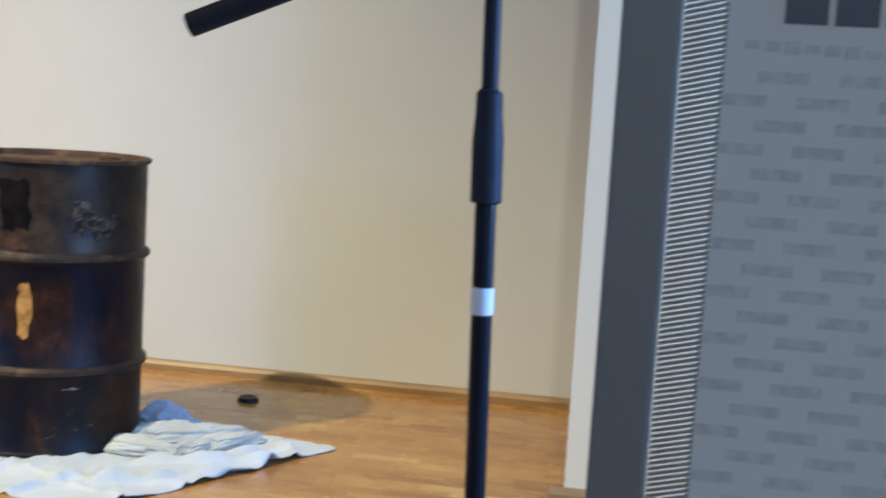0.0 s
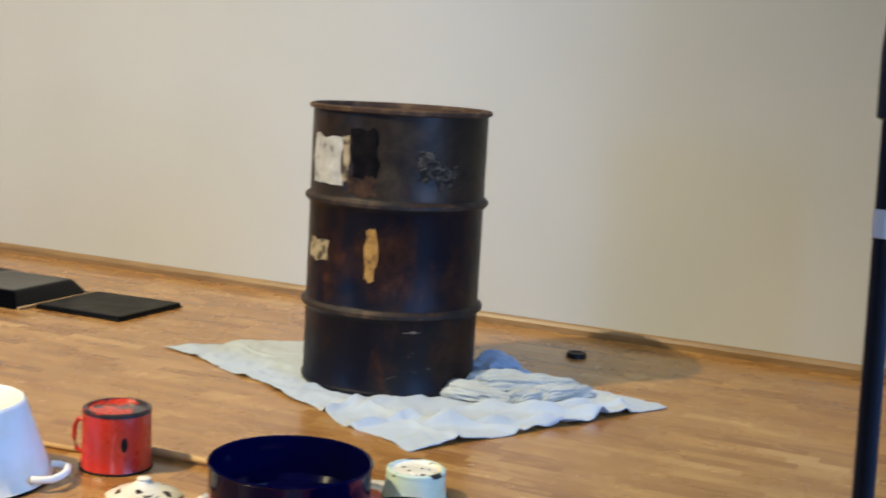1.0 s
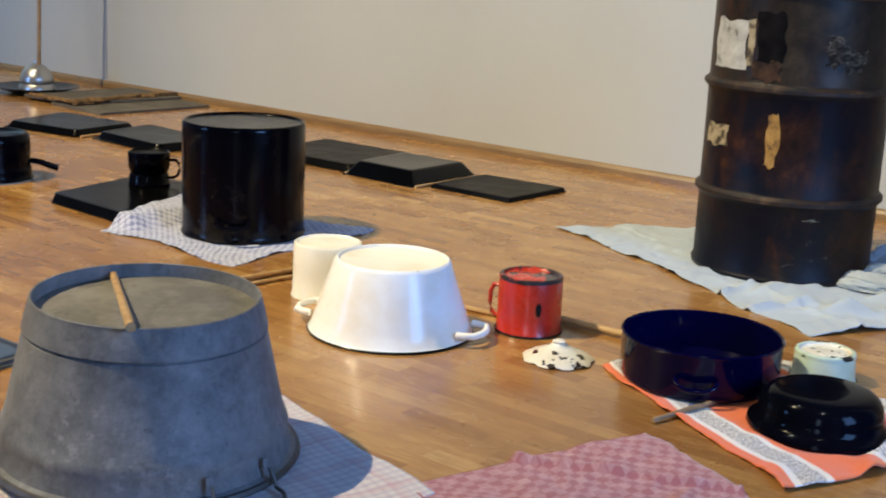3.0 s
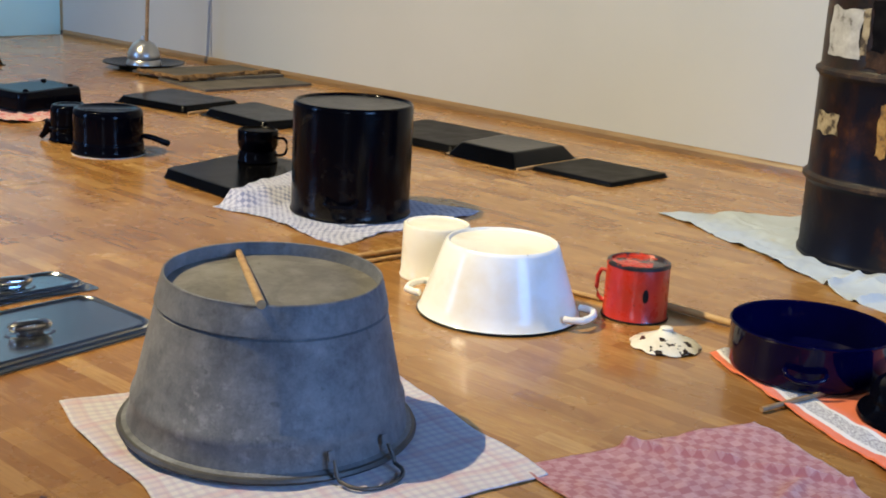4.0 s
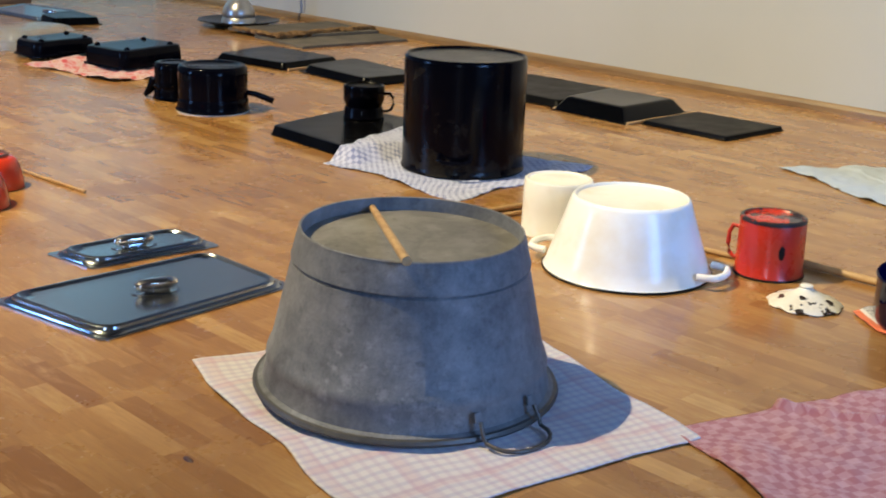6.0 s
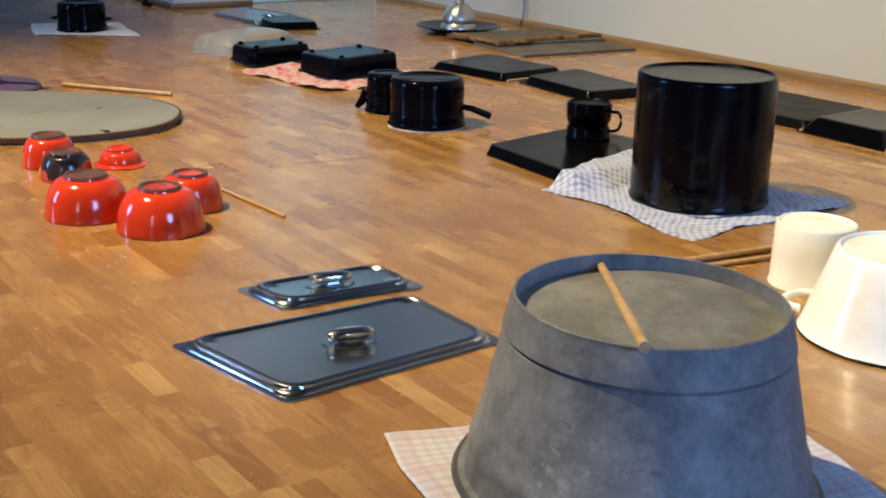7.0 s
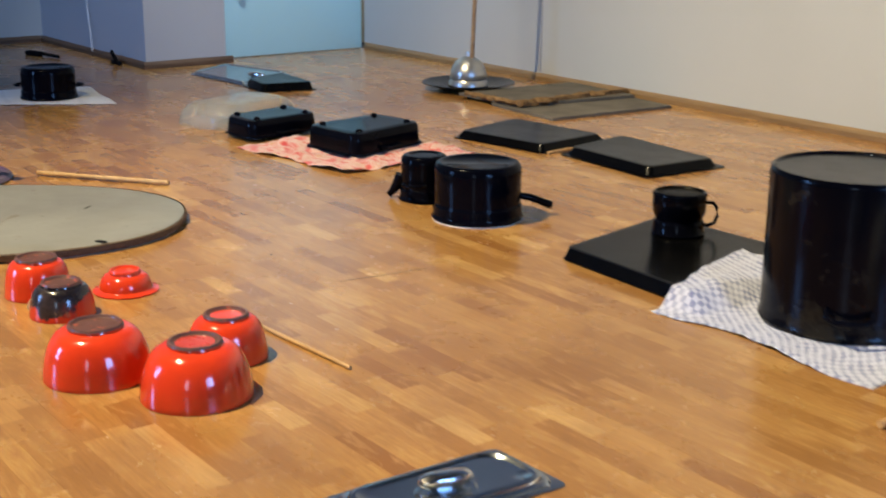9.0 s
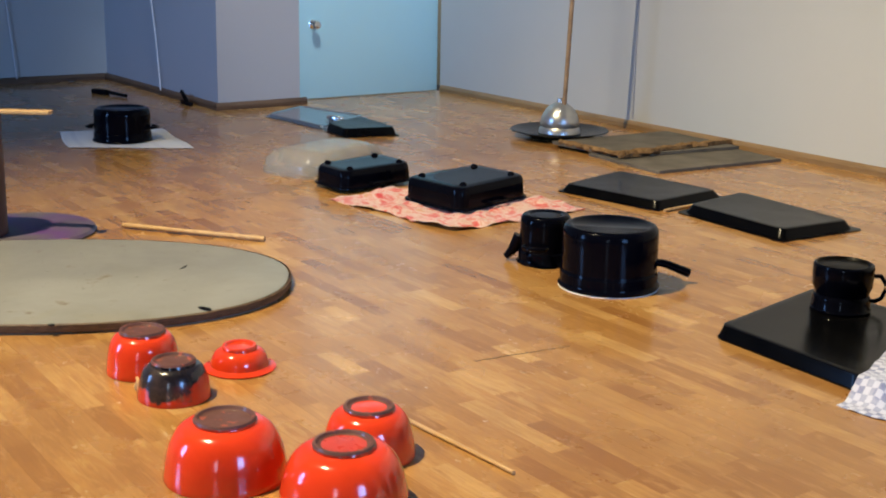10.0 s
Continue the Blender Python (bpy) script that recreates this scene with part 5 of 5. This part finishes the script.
leaf = thing("wood_chip", (-1.644, 1.257, 0.0), "small dark chip of bark lying on the parquet", "debris")
part("flake", moved(lathe([(0, 0.004), (0.7, 0.003), (1, 0)], 10), Matrix.Diagonal((0.014, 0.006, 1, 1))), M["maroon"], leaf)

# ---- microphone stand ----
k = Mat("black_metal", rough=0.35, spec=0.15)
M["stand"] = k.colour(k.mix(k.noise(20, 4), (0.006, 0.007, 0.012), (0.014, 0.015, 0.022))).m
k = Mat("rubber", rough=0.55, spec=0.2)
M["rubber"] = k.colour(k.mix(k.noise(30, 4), (0.012, 0.014, 0.022), (0.025, 0.028, 0.04))).m
M["tape"] = Mat("white_tape", 0.6).colour((0.72, 0.74, 0.78)).m
mic = thing("microphone_stand", (0.196, 1.75, 0), "black microphone stand with a boom and white tape round the pole", "microphone stand")
LEAN = Matrix(((1, 0, -0.0277, 0), (0, 1, 0, 0), (0, 0, 1, 0), (0, 0, 0, 1)))
part("base", lathe([(0, 0.0), (0.09, 0.0), (0.095, 0.006), (0.09, 0.014), (0.05, 0.024), (0.02, 0.03), (0, 0.03)], 48), M["stand"], mic)
part("pole", moved(tube([(0, 0, 0.02), (0, 0, 0.5), (0, 0, 0.995)], 0.0105, 18), LEAN), M["stand"], mic)
part("tape", moved(lathe([(0.0106, 0.879), (0.0115, 0.880), (0.0115, 0.905), (0.0106, 0.906)], 24), LEAN), M["tape"], mic, "white tape round the pole")
part("clutch", moved(lathe([(0.011, 0.988), (0.0155, 0.990), (0.0155, 1.05), (0.0135, 1.075), (0.0130, 1.095), (0.010, 1.098), (0.008, 1.10)], 24), LEAN), M["rubber"], mic, "black rubber-covered clutch")
part("upper_pole", moved(tube([(0, 0, 1.08), (0, 0, 1.2), (0, 0, 1.266)], 0.0085, 16), LEAN), M["stand"], mic)
boom = part("boom", tube([(0.09, 0.0, 1.32), (-0.038, 0, 1.266), (-0.22, 0.0, 1.193)], 0.006, 14), M["stand"], mic)
part("microphone", tube([(-0.19, 0.0, 1.205), (-0.20, 0, 1.201), (-0.325, 0.0, 1.150), (-0.337, 0.0, 1.145)], 0.0125, 20), M["rubber"], boom, "slim black microphone")

# ---- display board ----
k = Mat("board_frame", rough=0.5, metal=0.2)
M["frame"] = k.colour(k.mix(k.noise(6, 4), (0.20, 0.185, 0.16), (0.24, 0.22, 0.19))).m
k = Mat("board_paper", rough=0.75)
M["paper"] = k.colour(k.mix(k.noise(5, 5), (0.80, 0.74, 0.62), (0.75, 0.69, 0.58))).m
k = Mat("grey_print", rough=0.75)
M["print"] = k.colour(k.mix(k.step(k.noise(90, 3), 0.35, 0.65), (0.58, 0.535, 0.45), (0.72, 0.66, 0.55))).m
k = Mat("slotted_metal", rough=0.5)
M["slots"] = k.colour(k.mix(k.noise(9, 4), (0.27, 0.255, 0.22), (0.31, 0.29, 0.25))).m
M["ink"] = Mat("black_print", 0.6).colour((0.11, 0.11, 0.11)).m
board = thing("display_board", (0.292, 1.62, 0), "upright grey display board with a perforated edge and faint repeated print", "display board", rz=-1)
part("side_rail", box(0.050, 0.05, 1.72, 0.004, (0.025, 0, 0.87)), M["frame"], board, "dark grey side rail", smooth=False)
part("foot", box(0.68, 0.30, 0.012, 0.004, (0.37, 0, 0.006)), M["frame"], board)
part("panel", box(0.62, 0.018, 1.70, 0.002, (0.395, 0.0, 0.87)), M["paper"], board, "pale grey printed panel", smooth=False)
mesh_bm = bmesh.new()
w, x0 = 0.036, 0.051
n = 190
for i in range(n):
    zz = 0.62 + i * 0.0048
    q = [mesh_bm.verts.new(p) for p in ((x0, -0.0095, zz), (x0 + w, -0.0095, zz + 0.009), (x0 + w, -0.0095, zz + 0.0122), (x0, -0.0095, zz + 0.0032))]
    q2 = [mesh_bm.verts.new((v.co.x, -0.0088, v.co.z)) for v in q]
    mesh_bm.faces.new(q)
    for a in range(4):
        mesh_bm.faces.new((q[a], q[(a + 1) % 4], q2[(a + 1) % 4], q2[a]))
tagged(part("slotted_strip", mesh_bm, M["slots"], board, smooth=False), "slotted metal strip", kind="stuff")
bars = bmesh.new()
for row in range(24):
    for col in range(10):
        bx = 0.100 + col * 0.065 + (0.0325 if row % 2 else 0.0) - 0.018
        if bx + 0.055 > 0.70:
            continue
        bz = 0.66 + row * 0.020
        lo = max(bx, 0.088)
        bmesh.ops.create_cube(bars, size=1, matrix=Matrix.Translation(((lo + bx + 0.042) / 2, -0.0090, bz)) @ Matrix.Diagonal((bx + 0.042 - lo, 0.0006, 0.010, 1)))
for i in range(20):
    bmesh.ops.create_cube(bars, size=1, matrix=Matrix.Translation((0.108 + 0.016 * i, -0.0092, 1.146 - 0.0006 * i)) @ Matrix.Diagonal((0.0135, 0.001, 0.007 + 0.002 * (i % 3), 1)))
part("faint_print", bars, M["print"], board, "rows of faint grey print", smooth=False)
head_bm = bmesh.new()
for bx, bw, bz, bh in [(0.132 + 0.04 * i, 0.034, 1.189, 0.05) for i in range(6)]:
    bmesh.ops.create_cube(head_bm, size=1, matrix=Matrix.Translation((bx + bw / 2, -0.0096, bz)) @ Matrix.Diagonal((bw, 0.001, bh, 1)))
part("heading_print", head_bm, M["ink"], board, "bold black heading print", smooth=False)

# ---- parquet strips, last ----
def strip_mesh(ln, wd):
    me = bpy.data.meshes.new("parquet_strip")
    g = 0.00012
    x, y = ln / 2 - g, wd / 2 - g
    vs = [(-x, -y, -0.006), (x, -y, -0.006), (x, y, -0.006), (-x, y, -0.006), (-x, -y, 0), (x, -y, 0), (x, y, 0), (-x, y, 0)]
    fs = [(4, 5, 6, 7)] + [(i, (i + 1) % 4, 4 + (i + 1) % 4, 4 + i) for i in range(4)]
    me.from_pydata(vs, [], fs)
    return me, vs, fs


joint = part("open_joint", box(0.003, 0.265, 0.0012), M["subfloor"], floor, smooth=False)
joint.matrix_basis = floor.matrix_basis.inverted() @ pose(-3.817, 2.42, 0.0, 0, 0, -7.6)
WIDE = 0.048
LENGTHS = [0.14, 0.17, 0.21, 0.25, 0.31]
shared = []
for ln in LENGTHS:
    me, vs, fs = strip_mesh(ln, WIDE)
    me.materials.append(M["parquet"])
    shared.append((me, vs, fs))
rnd = random.Random(7)
far_v, far_f, made = [], [], 0
rows = int((NORTH - SOUTH) / WIDE)
for r in range(rows):
    y = NORTH - WIDE * (r + 0.5)
    x = WEST - rnd.random() * 0.4
    while x < EAST:
        i = rnd.randrange(len(LENGTHS))
        ln = LENGTHS[i]
        cx = x + ln / 2
        x += ln
        if cx + ln / 2 > EAST + 0.2 or cx - ln / 2 < WEST - 0.2:
            continue
        me, vs, fs = shared[i]
        if -3.4 < cx < -1.85 and 1.15 < y < 3.25 and made < 300:
            ob = new("parquet_strip", me)
            ob.parent = floor
            ob.matrix_parent_inverse = floor.matrix_basis.inverted()
            ob.location = (cx, y, 0)
            made += 1
        else:
            o0 = len(far_v)
            far_v += [(a + cx, b + y, c) for a, b, c in vs]
            far_f += [tuple(o0 + q for q in f4) for f4 in fs]
me = bpy.data.meshes.new("parquet_strips")
me.from_pydata(far_v, [], far_f)
me.materials.append(M["parquet_far"])
rest_floor = new("parquet_strips", me)
rest_floor.parent = floor
rest_floor.matrix_parent_inverse = floor.matrix_basis.inverted()
tagged(rest_floor, "short oiled wooden parquet strips", kind="stuff")
